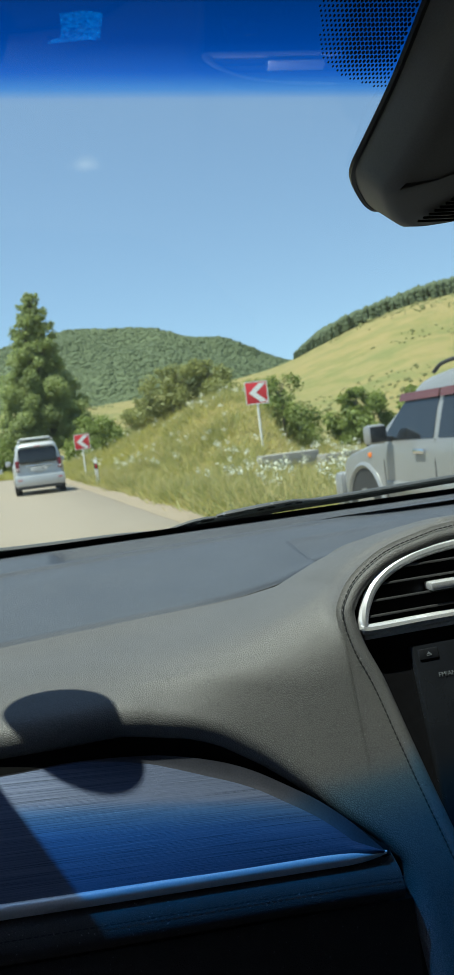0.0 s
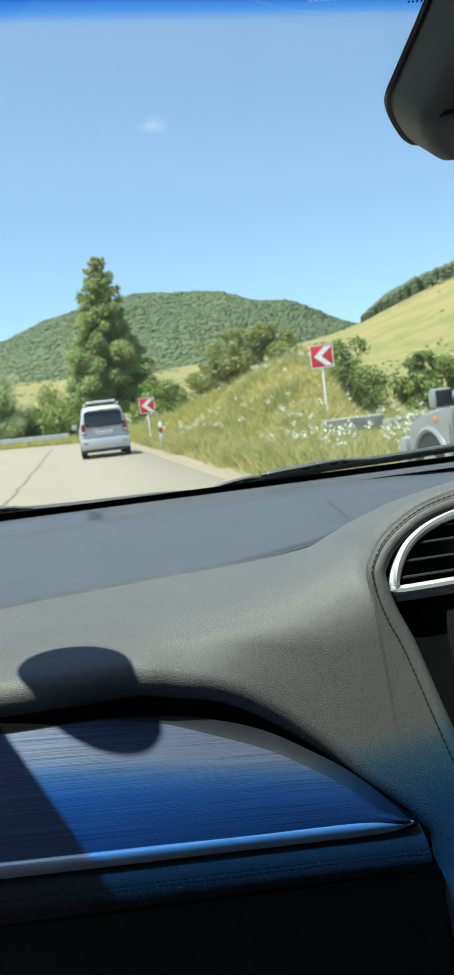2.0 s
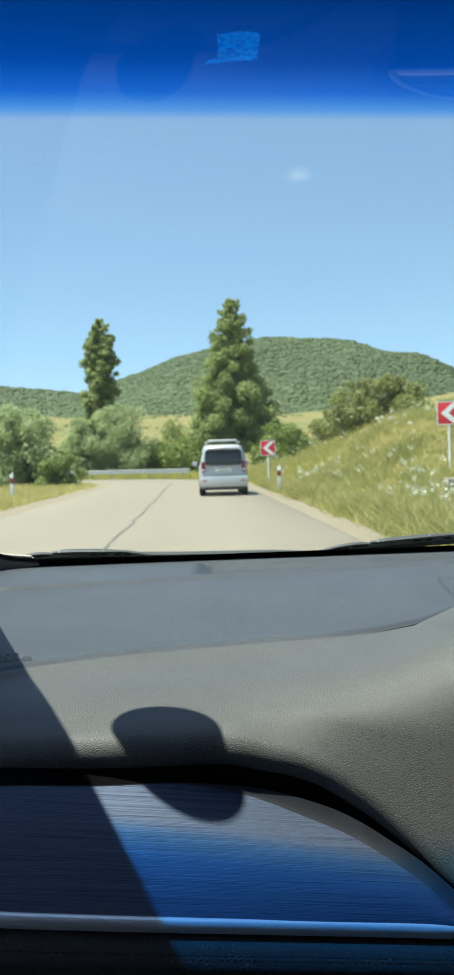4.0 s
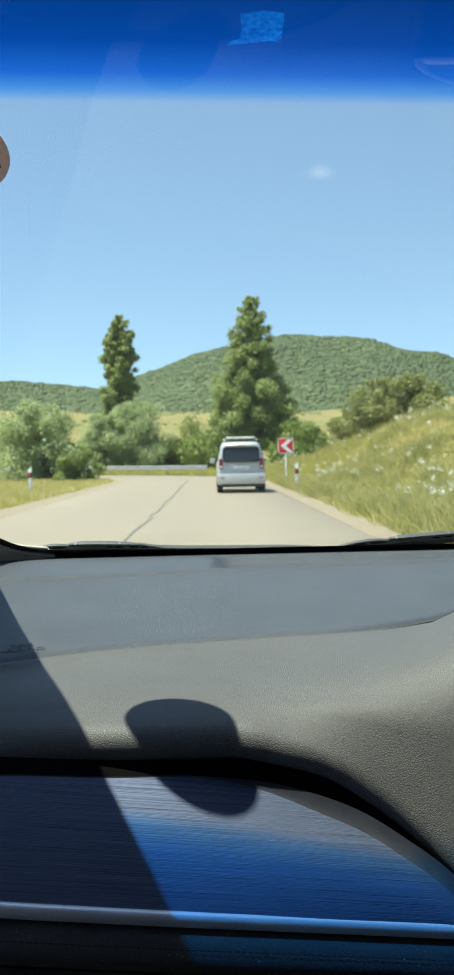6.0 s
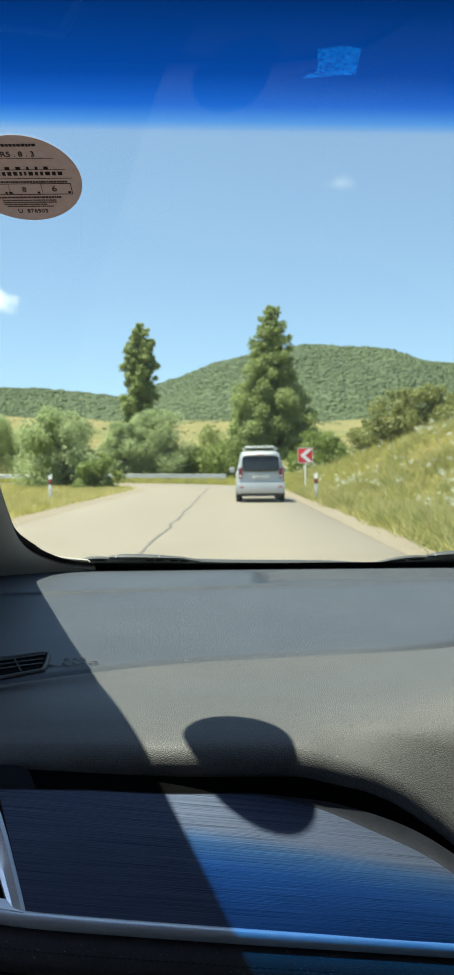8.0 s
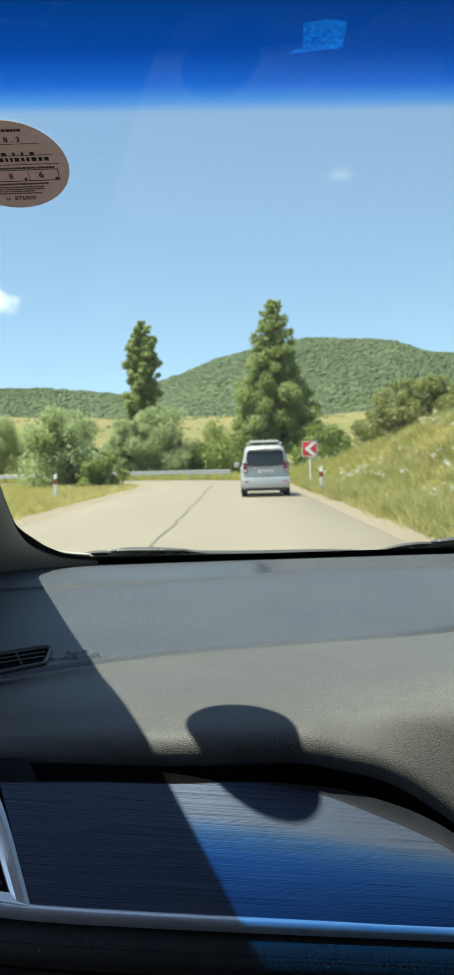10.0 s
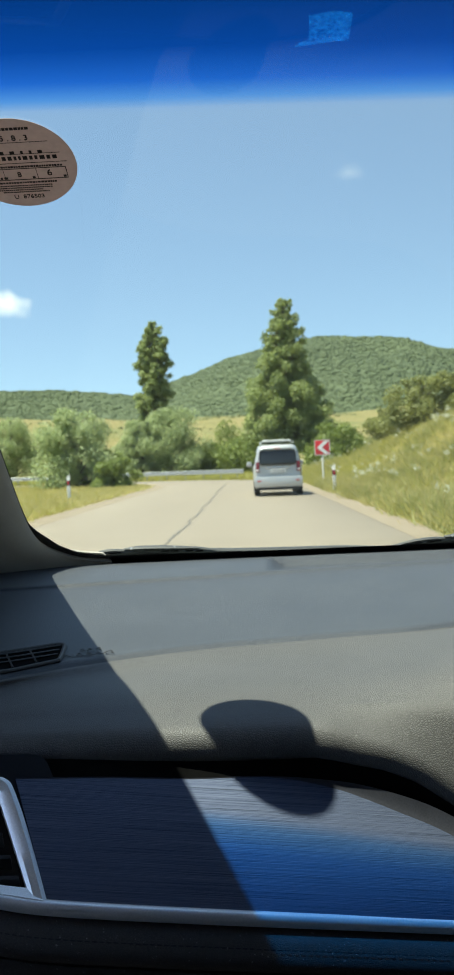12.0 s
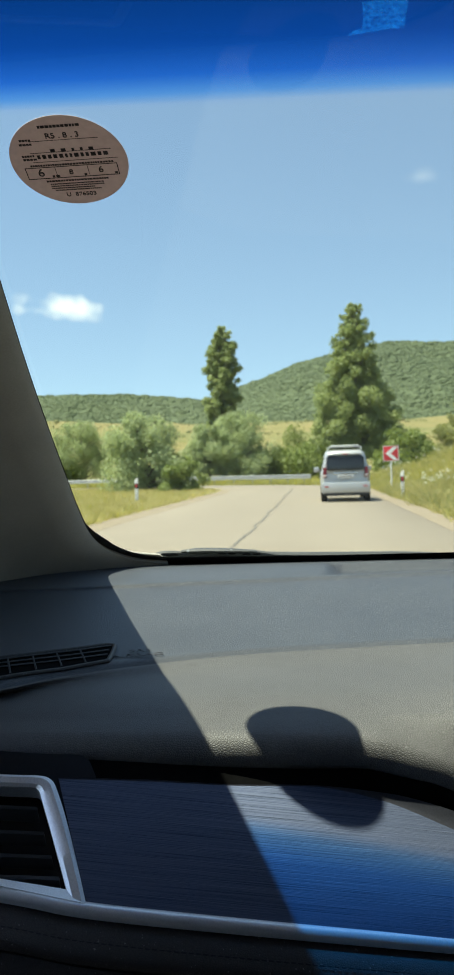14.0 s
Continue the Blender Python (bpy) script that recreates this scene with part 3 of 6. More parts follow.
def rolled_edge():
    verts = []
    for i, p in enumerate(SEAM3):
        d = (SEAM3[min(i + 1, len(SEAM3) - 1)] - SEAM3[max(i - 1, 0)]).normalized()
        inn = -d.cross(Vector((0, -1, 0.28))).normalized()
        out = Vector((0, -1, 0.28)).normalized()
        for a, b in ((-0.004, -0.002), (0.0, -0.0012), (0.003, 0.0022), (0.007, 0.003), (0.0105, 0.0012), (0.0125, -0.004), (0.0135, -0.016)):
            verts.append(p + inn * a + out * b)
    return verts, grid_faces(len(SEAM3), 7)


part("rolled_edge", rolled_edge(), M_LEATHER, dashboard, "rolled leather edge", sharp=0)


def stitches(points, step, length, r, lift):
    verts, faces = [], []
    dist = 0.0
    for a, b in zip(points, points[1:]):
        d = b - a
        while dist < d.length:
            c = a + d.normalized() * dist + Vector(lift)
            h = d.normalized() * length / 2
            v, f = tube([c - h, c - h * 0.6 + Vector(lift) * 0.5, c + h * 0.6 + Vector(lift) * 0.5, c + h], [r * 0.5, r, r, r * 0.5], 5)
            faces += [tuple(i + len(verts) for i in q) for q in f]
            verts += v
            dist += step
        dist -= d.length
    return verts, faces


tagged(part("stitching", stitches(SEAM3, 0.0046, 0.0034, 0.0007, (0, -0.0008, 0.0003)), M_THREAD, dashboard, "dark stitched seam"), kind="stuff")

# brushed trim panel, which stands in the plane through its three corners
PAN_A, PAN_N = Vector((-0.132, 0.576, 0.966)), Vector((0.16296, -0.7277, 0.66625))


def on_panel(x, z, lift=0.0):
    y = PAN_A.y - (PAN_N.x * (x - PAN_A.x) + PAN_N.z * (z - PAN_A.z)) / PAN_N.y
    return Vector((x, y, z)) + PAN_N * lift


PAN_TOP = [(-0.164, 1.030), (-0.10, 1.025), (-0.045, 1.0195), (0.013, 1.0155), (0.062, 1.0085), (0.085, 1.0035), (0.107, 0.997), (0.128, 0.9895), (0.147, 0.9805), (0.168, 0.968), (0.189, 0.9545), (0.210, 0.937), (0.228, 0.918)]
PAN_BOTTOM = [(0.228, 0.916), (0.153, 0.926), (0.077, 0.9355), (-0.03, 0.9495), (-0.132, 0.964)]


def trim_rows():
    """Upper edge, crease and lower edge of the panel, station by station."""
    top = curve_pts([on_panel(x, z) for x, z in PAN_TOP], 60)
    bot = curve_pts([on_panel(x, z) for x, z in PAN_BOTTOM[::-1]], 60)
    for a, b in zip(top, bot):
        wide = 0.0012 + 0.0128 * soft((a.x - 0.01) / 0.12)
        yield a, a.lerp(b, min(0.55, wide / max(0.001, (b - a).length))), b


def trim_panel():
    verts = [c.lerp(b, k / 14) + PAN_N * (0.0018 * math.sin(math.pi * k / 14)) for a, c, b in trim_rows() for k in range(15)]
    return solid_sheet(verts, grid_faces(60, 15), 60, 15, PAN_N * -0.006)


def trim_flange():
    """The panel's upper border, turned out towards the cabin."""
    verts, eye = [], Vector((0.0, 0.0, 1.25))
    for a, c, b in trim_rows():
        out = (eye - a).normalized() * (a - c).length * 0.45
        verts += [c.lerp(a, k / 6) + out * (k / 6) ** 1.3 for k in range(7)]
    return solid_sheet(verts, grid_faces(60, 7), 60, 7, PAN_N * -0.003)


part("trim_panel", trim_panel(), M_BRUSHED, dashboard, "dark blue-black brushed trim panel", sharp=40)
part("trim_flange", trim_flange(), M_FLANGE, dashboard, "smooth dark border of the trim panel", sharp=40)


FRAME_TOP = [(-0.60, 1.066), (-0.30, 1.043), (-0.202, 1.0335)] + PAN_TOP


def gap_shade():
    """Black backing that stands for shade in the gap between roll and panel."""
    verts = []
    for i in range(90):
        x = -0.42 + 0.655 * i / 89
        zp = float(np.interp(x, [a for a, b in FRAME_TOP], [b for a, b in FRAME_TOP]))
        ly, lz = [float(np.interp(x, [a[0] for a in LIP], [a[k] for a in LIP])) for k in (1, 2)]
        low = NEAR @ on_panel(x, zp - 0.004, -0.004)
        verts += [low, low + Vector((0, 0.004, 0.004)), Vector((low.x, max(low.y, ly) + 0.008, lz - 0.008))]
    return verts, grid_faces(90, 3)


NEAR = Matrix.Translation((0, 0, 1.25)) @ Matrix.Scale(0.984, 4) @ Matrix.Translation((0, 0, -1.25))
part("gap_shade", gap_shade(), M_SHADE, dashboard, "black sheet standing for the shade under the padded roll")


def chrome_strip():
    path = curve_pts([(-0.60, 0.575, 1.010), (-0.30, 0.570, 0.9885), (-0.187, 0.5705, 0.973), (-0.132, 0.5725, 0.9625), (-0.03, 0.583, 0.948), (0.1, 0.598, 0.9305), (0.19, 0.607, 0.919), (0.231, 0.612, 0.9125)], 60)
    run, face = Vector((0, 0.866, 0.5)), Vector((0, -0.5, 0.866))
    prof = [(-0.0072, -0.008), (-0.0072, -0.0022), (-0.0060, 0.0006), (-0.0034, 0.0024), (0.0, 0.0030), (0.0034, 0.0024), (0.0060, 0.0006), (0.0072, -0.0022), (0.0072, -0.008)]
    verts = []
    for i, p in enumerate(path):
        k = 1.0 if i < 50 else 1 - 0.75 * ((i - 50) / 9) ** 2
        verts += [p + Vector((0, 0.0015, 0.0026)) + run * (a * k * 0.58) + face * (b * k * 0.75) for a, b in prof]
    return verts, grid_faces(60, len(prof))


part("chrome_strip", chrome_strip(), M_STRIP, dashboard, "satin chrome strip", sharp=70)


def lower_ledge():
    """Stitched ledge below the strip and the glovebox front under it."""
    prof = [(0.012, 0.002), (-0.002, -0.0035), (-0.005, -0.0065), (-0.0072, -0.0095), (-0.0077, -0.0106), (-0.0090, -0.0118), (-0.0108, -0.0152), (-0.0112, -0.0190), (-0.0080, -0.0245), (0.004, -0.030)]
    path = curve_pts([(-0.60, 0.575, 1.006), (-0.30, 0.570, 0.984), (-0.187, 0.5705, 0.969), (-0.132, 0.5725, 0.9585), (-0.03, 0.583, 0.944), (0.1, 0.598, 0.9265), (0.19, 0.607, 0.915), (0.238, 0.612, 0.908)], 60)
    verts = [p + Vector((0, a, b - 0.0015)) for p in path for a, b in prof]
    return verts, grid_faces(60, len(prof)), path


lv, lf, lpath = lower_ledge()
ledge = part("stitched_ledge", (lv, lf), M_LOWER, dashboard, "black leather ledge with stitched seam", sharp=0)
tagged(part("ledge_stitching", stitches([p + Vector((0, -0.0083, -0.0104)) for p in lpath], 0.0046, 0.0034, 0.0005, (0, -0.0006, 0.0003)), M_THREAD, ledge), kind="stuff")


def glovebox():
    verts = []
    for i in range(40):
        x = -0.60 + 0.85 * i / 39
        z0 = float(np.interp(x, [p.x for p in lpath], [p.z for p in lpath])) - 0.036
        y0 = float(np.interp(x, [p.x for p in lpath], [p.y for p in lpath]))
        for k in range(10):
            t = k / 9
            verts.append((x, y0 + 0.006 + 0.02 * t - 0.012 * math.sin(math.pi * t), z0 - 0.24 * t))
    return verts, grid_faces(40, 10)


gv, gf = glovebox()
part("glovebox", solid_sheet(gv, gf, 40, 10, (0, 0.01, 0)), M_LOWER, dashboard, "black glovebox front", sharp=50)

for ob in dashboard.children:
    if ob.name.split(".")[0] in ("trim_panel", "trim_flange", "chrome_strip", "stitched_ledge", "glovebox"):
        ob.matrix_local = NEAR

# passenger's air vent in a chrome frame
VENT_OUT = [(-0.60, 1.066), (-0.30, 1.043), (-0.202, 1.0335), (-0.178, 1.0315), (-0.169, 1.029), (-0.163, 1.0225), (-0.150, 1.000), (-0.1315, 0.9625)]
VENT_IN = [(-0.60, 1.058), (-0.30, 1.037), (-0.201, 1.0275), (-0.182, 1.0258), (-0.176, 1.0240), (-0.172, 1.018), (-0.1605, 0.998), (-0.1425, 0.9655)]


def vent_frame():
    a = curve_pts([on_panel(x, z, 0.0012) for x, z in VENT_OUT], 60)
    b = curve_pts([on_panel(x, z, 0.0022) for x, z in VENT_IN], 60)
    verts = []
    for p, q in zip(a, b):
        verts += [p - PAN_N * 0.012, p, p.lerp(q, 0.25) + PAN_N * 0.0012, p.lerp(q, 0.75) + PAN_N * 0.0002, q - PAN_N * 0.002, q - PAN_N * 0.02]
    return verts, grid_faces(60, 6)


side_vent = part("side_vent", vent_frame(), M_SATIN, dashboard, "air vent with a brushed chrome frame", sharp=30)
side_vent.matrix_local = NEAR
filler = curve_pts([on_panel(x, z, -0.0015) for x, z in VENT_OUT], 60)
part("vent_plate", ([q for p in filler for q in (p, on_panel(p.x + 0.022, p.z + 0.012, -0.0015))], grid_faces(60, 2)), M_FRIT, side_vent)
sill = [on_panel(-0.60, 1.001, 0.003), on_panel(-0.30, 0.983, 0.003), on_panel(-0.187, 0.977, 0.003), on_panel(-0.1345, 0.966, 0.003)]
sill_in = [on_panel(-0.60, 1.011, 0.0), on_panel(-0.30, 0.993, 0.0), on_panel(-0.19, 0.9815, 0.0), on_panel(-0.1455, 0.9735, 0.0)]
part("vent_sill", solid_sheet([p for pair in zip(sill, sill_in) for p in pair], grid_faces(4, 2), 4, 2, PAN_N * -0.012), M_SATIN, side_vent, sharp=30)
part("vent_backing", solid_sheet([p for x0, z0, z1 in ((-0.6, 1.0, 1.07), (-0.16, 0.965, 1.03), (-0.14, 0.96, 0.985)) for p in (on_panel(x0, z0, -0.03), on_panel(x0, z1, -0.03))], grid_faces(3, 2), 3, 2, PAN_N * -0.004), M_FRIT, side_vent)
for k, (zl, zr, xr) in enumerate(((1.030, 1.0165, -0.1755), (1.0175, 1.0035, -0.168), (1.005, 0.9915, -0.1605), (0.9925, 0.981, -0.1535))):
    a, b = on_panel(-0.60, zl + 0.028, -0.006), on_panel(xr, zr, -0.006)
    bm = bmesh.new()
    vs = [bm.verts.new(p + off) for p in (a, b) for off in (PAN_N * 0.002, PAN_N * 0.0015 + Vector((0, 0, -0.0022)), PAN_N * -0.016 + Vector((0, 0, -0.004)), PAN_N * -0.016 + Vector((0, 0, -0.001)))]
    for j in range(4):
        bm.faces.new((vs[j], vs[(j + 1) % 4], vs[4 + (j + 1) % 4], vs[4 + j]))
    bm.faces.new(vs[:4])
    bm.faces.new(vs[:3:-1])
    part("slat", bm, M_SLAT, side_vent, smooth=False)

# demister vent on the pad's corner; a black sheet stands for its shaded inside
def pad_z(x, y):
    pr = pad_top(x)
    return float(np.interp(y, [a for a, b in pr][::-1], [b for a, b in pr][::-1]))


corner_vent = thing("corner_vent", "small black demister vent in the dashboard's corner", "air vent", (0, 0, 0))
CV = [(-0.33, 0.723), (-0.2486, 0.7824), (-0.184, 0.8297), (-0.1765, 0.8340), (-0.1705, 0.8340), (-0.1675, 0.8290), (-0.1640, 0.7905), (-0.1650, 0.7845), (-0.1690, 0.7795), (-0.230, 0.7287), (-0.30, 0.671)]
ring = [Vector((p.x, p.y, pad_z(p.x, p.y) + 0.0014)) for p in curve_pts([(x, y, 0) for x, y in CV + CV[:1]], 90)[:-1]]
part("vent_rim", tube(ring, 0.0020, 8, closed=True), M_LOWER, corner_vent)
upper, under = (curve_pts([(x, y, 0) for x, y in q], 40) for q in (CV[:6], CV[:5:-1]))
shade_grid = [Vector((p.x, p.y, pad_z(p.x, p.y) + 0.0016)) for a, b in zip(upper, under) for p in (a.lerp(b, k / 9) for k in range(10))]
part("vent_shade", (shade_grid, grid_faces(40, 10)), M_SHADE, corner_vent, smooth=False)
for k in range(3):
    t = (k + 0.75) / 3.4
    a = Vector((-0.32, 0.69, 0)).lerp(Vector((-0.275, 0.762, 0)), t)
    b = Vector((-0.166, 0.786, 0)).lerp(Vector((-0.172, 0.832, 0)), min(1.0, t + 0.12))
    pts = [Vector((*(a.lerp(b, s).xy), pad_z(*a.lerp(b, s).xy) + 0.0026)) for s in (0, 0.25, 0.5, 0.75, 1)]
    part("slat", tube(pts, 0.0016, 6, squash=(1, 0.4)), M_TRIMDARK, corner_vent)
for k in range(7):
    t = (k + 0.6) / 7.2
    a = Vector((-0.295, 0.680, 0)).lerp(Vector((-0.170, 0.783, 0)), t)
    b = a + Vector((-0.016, 0.040, 0))
    part("fin", tube([Vector((*p.xy, pad_z(*p.xy) + 0.0024)) for p in (a, b)], 0.0009, 5), M_TRIMDARK, corner_vent)

# moulded airbag lettering; a darker leather stands for the shade of its relief
tz = pad_z(-0.135, 0.82)
slope = math.degrees(math.atan2(pad_z(-0.135, 0.84) - pad_z(-0.135, 0.80), 0.04))
for row, (txt, dy) in enumerate((("SRS", 0.008), ("AIRBAG", -0.006))):
    letters("airbag_lettering", txt, 0.0115, M_LOWER, dashboard, pose(-0.142, 0.812 + dy, tz + 0.0012 + dy * math.tan(radians(slope)), slope, 0, 12) @ Matrix.Diagonal((1.2, 1, 1, 1)), 0.0002)

# middle console with vent and audio unit
console = thing("middle_console", "glossy piano-black middle console panel with chrome vent", "console")
FACE_IN = Vector((0, 1, -0.28)).normalized()


def on_face(x, z, depth=0.0):
    return Vector((x, face_y(z), z)) + FACE_IN * depth


fascia = [on_face(x + 0.009, z - (0.009 if z > 1.1 else 0), 0.012) for x, z in SEAM[1:]] + [on_face(0.75, 0.75, 0.012), on_face(0.75, 1.138, 0.012)]
part("fascia", prism(fascia, FACE_IN * 0.01), M_PIANO, console, smooth=False)
VO = [(0.45, 1.074), (0.45, 1.134), (0.40, 1.1335), (0.341, 1.1300), (0.312, 1.1265), (0.292, 1.1215), (0.276, 1.1145), (0.264, 1.1055), (0.2555, 1.094), (0.2505, 1.083), (0.250, 1.078), (0.2535, 1.0745), (0.30, 1.0748)]
centre_vent = thing("centre_vent", "air vent with satin chrome surround and black slats", "air vent")
cvr = [on_face(x, z, 0.002) for x, z in VO]
part("vent_surround", tube(curve_pts(cvr[1:] + [on_face(0.36, 1.0750, 0.002), on_face(0.45, 1.0752, 0.002)], 80), 0.0045, 10), M_SATIN, centre_vent, "satin silver surround")
part("vent_box", prism([on_face(x, z, 0.0095) for x, z in VO], FACE_IN * 0.002), M_FRIT, centre_vent, smooth=False)
for k, (z, x0) in enumerate(((1.0840, 0.2555), (1.0955, 0.2615), (1.1075, 0.272), (1.1185, 0.292))):
    bm = box(bmesh.new(), (x0, -0.004, -0.0010), (0.45, 0.005, 0.0010), 0.0006, Matrix.Translation(on_face(0, z, 0.004)) @ pose(0, 0, 0, -12))
    part("slat", bm, M_SLAT, centre_vent)
bm = box(bmesh.new(), (0.3105, -0.011, -0.0034), (0.375, 0.004, 0.0034), 0.0020, Matrix.Translation(on_face(0, 1.1005, 0.003)))
part("vent_tab", bm, M_SATIN, centre_vent, "silver adjusting tab")
bm = box(bmesh.new(), (0.2495, -0.003, -0.0022), (0.45, 0.005, 0.0022), 0.0012, Matrix.Translation(on_face(0, 1.0695, 0.006)))
part("chrome_bar", bm, M_SATIN, console, "silver bar below the vent")

audio = thing("audio_unit", "dark grey car audio unit with unlit screen", "car radio")
bm = box(bmesh.new(), (0.2875, -0.003, -0.145), (0.47, 0.012, 0.0), 0.003, Matrix.Translation(on_face(0, 1.0575, 0.008)) @ pose(0, 0, 0, 0))
for p in bm.verts:
    p.co.y += 0.28 * (p.co.z - 1.0575)
part("unit_front", bm, M_UNIT, audio)


def unit_box(name, x0, x1, z0, z1, mat, lift, parent, bev=0.0008, label=""):
    b2 = box(bmesh.new(), (x0, -lift, z0), (x1, 0.004, z1), bev)
    for p in b2.verts:
        p.co.y += face_y(p.co.z) + 0.0065
    return part(name, b2, mat, parent, label)


eject = unit_box("eject_button", 0.2915, 0.3085, 1.0435, 1.0515, M_SCREEN, 0.003, audio, 0.001)
bm = bmesh.new()
bm.faces.new([bm.verts.new(on_face(0.300 + dx, 1.0475 + dz, -0.0005) + Vector((0, 0.0035, 0))) for dx, dz in ((-0.0022, -0.0003), (0.0022, -0.0003), (0, 0.0018))])
bm.faces.new([bm.verts.new(on_face(0.300 + dx, 1.0475 + dz, -0.0005) + Vector((0, 0.0035, 0))) for dx, dz in ((-0.0022, -0.0014), (0.0022, -0.0014), (0.0022, -0.0008), (-0.0022, -0.0008))])
part("eject_mark", bm, M_MARK, eject, smooth=False)
unit_box("disc_slot", 0.316, 0.45, 1.0445, 1.0490, M_FRIT, 0.0008, audio)
unit_box("screen", 0.300, 0.46, 0.93, 1.0365, M_SCREEN, 0.0010, audio)
letters("band_lettering", "FM/AM", 0.0052, M_MARK, audio, Matrix.Translation(on_face(0.3125, 1.0300, 0.0) + Vector((0, 0.0042, 0))) @ pose(0, 0, 0, 90 - 15.6))
unit_box("preset_mark", 0.325, 0.34, 1.022, 1.0285, M_UNIT, 0.0016, audio)

# windscreen, its black border, pillar, roof and the closed cabin behind
PIL = [(-0.172, 0.40), (-0.187, 0.49), (-0.221, 0.71), (-0.2425, 0.861), (-0.2625, 1.031), (-0.2715, 1.114), (-0.275, 1.175), (-0.2685, 1.220), (-0.252, 1.250), (-0.228, 1.272), (-0.19, 1.284)]
glass = part("window_1", solid_sheet([on_glass(x, y, 0.003) for y in (0.40, 0.60, 0.85, 1.1, 1.335) for x in (-0.36, 0.2, 0.6, 1.25)], grid_faces(5, 4), 5, 4, GLASS_N * 0.0004), M_GLASS, smooth=False)
tagged(glass, "clear windscreen with a blue shade band along its top", "windscreen", kind="structure")


def border():
    pts = curve_pts([on_glass(x, y, 0.0) for x, y in PIL], 70) + [on_glass(x, 1.286, 0.0) for x in (0.0, 0.3, 0.6, 1.0)]
    verts = []
    for i, p in enumerate(pts):
        d = (pts[min(i + 1, len(pts) - 1)] - pts[max(i - 1, 0)]).normalized()
        out = GLASS_N.cross(d).normalized()
        verts += [p - out * (-0.0005 + 0.011 * soft((i - 38) / 10) if i < 70 else 0.006), p + out * 0.05]
    return verts, grid_faces(len(pts), 2)


tagged(part("windscreen_border", border(), M_FRIT, smooth=False), "black ceramic border of the windscreen", "border", kind="structure")


def pillar():
    pts = curve_pts([on_glass(x, y, -0.002) for x, y in PIL], 60)
    verts = []
    for i, p in enumerate(pts):
        t = i / 59
        d = (pts[min(i + 1, 59)] - pts[max(i - 1, 0)]).normalized()
        out = GLASS_N.cross(d).normalized()
        out = Vector((out.x, out.y, out.z)) if i < 40 else out
        w = 1.0 - 0.75 * soft((t - 0.55) / 0.4)
        down = -GLASS_N
        verts += [p + out * 0.004, p - out * 0.001 + down * 0.004, p + out * 0.004 + down * 0.012 * w, p + out * 0.03 * w + down * 0.026 * w,
                  p + out * 0.08 * w + down * 0.045 * w, p + out * 0.14 * w + down * 0.10 * w, p + out * 0.17 * w + down * 0.2 * w]
    return verts, grid_faces(60, 7)


pv, pf = pillar()
tagged(part("trim_pillar", solid_sheet(pv, pf, 60, 7, (-0.012, 0.004, 0.012)), M_PILLAR, sharp=50), "grey-beige moulded windscreen pillar trim", "pillar trim", kind="structure")


def plain(name, lo, hi, mat, label, cat):
    return tagged(part(name, box(bmesh.new(), lo, hi, 0.006), mat), label, cat, kind="structure")


plain("trim_door_cap", (-0.62, 0.90, 1.03), (-0.362, 1.045, 1.100), M_PILLAR, "grey-beige cap of the door trim beside the dashboard", "door trim")
plain("ceiling", (-0.62, -2.2, 1.545), (1.35, 0.425, 1.59), M_LINER, "pale cloth headliner of the car", "headliner")
plain("floor", (-0.62, -2.2, 0.04), (1.35, 1.3, 0.10), M_CARPET, "dark carpet floor of the car", "car floor")
plain("wall_back", (-0.62, -2.25, 0.04), (1.35, -2.2, 1.59), M_CARPET, "dark trim behind the seats", "cabin wall")
plain("wall_left_low", (-0.66, -2.2, 0.04), (-0.62, 1.3, 1.02), M_CARPET, "dark door trim below the window", "door trim")
# rear side walls are unseen; their length trims side light on the dashboard
plain("wall_left_rear", (-0.66, -2.2, 1.02), (-0.62, -0.3, 1.59), M_CARPET, "unseen dark side wall that limits light from the window", "cabin wall")
plain("wall_right_low", (1.35, -2.2, 0.04), (1.39, 1.3, 1.02), M_CARPET, "dark door trim below the window", "door trim")
plain("wall_right_rear", (1.35, -2.2, 1.02), (1.39, 0.3, 1.59), M_CARPET, "unseen dark side wall that limits light from the window", "cabin wall")
plain("bulkhead", (-0.62, 1.3, 0.04), (1.39, 1.34, 1.098), M_CARPET, "dark bulkhead under the windscreen", "bulkhead")
tagged(part("trim_right_pillar", tube([(1.10, 0.36, 1.52), (1.2, 0.7, 1.36), (1.27, 1.1, 1.18), (1.29, 1.3, 1.09)], 0.05, 10), M_PILLAR), "grey-beige moulded windscreen pillar trim", "pillar trim", kind="structure")

# inspection sticker on the glass
STK = on_glass(-0.1360, 0.6085, 0.0024)
sticker = thing("inspection_sticker", "round pink paper inspection sticker stuck on the windscreen", "sticker", STK)
sticker.rotation_euler = (radians(180 - math.degrees(math.atan(0.4897))), 0, 0)
R_STK = 0.0393
bm = bmesh.new()
bmesh.ops.create_circle(bm, cap_ends=True, segments=64, radius=R_STK)
r = bmesh.ops.extrude_face_region(bm, geom=list(bm.faces))
bmesh.ops.translate(bm, vec=(0, 0, 0.0003), verts=[g for g in r["geom"] if isinstance(g, bmesh.types.BMVert)])
part("paper", bm, M_PAPER, sticker, smooth=False)


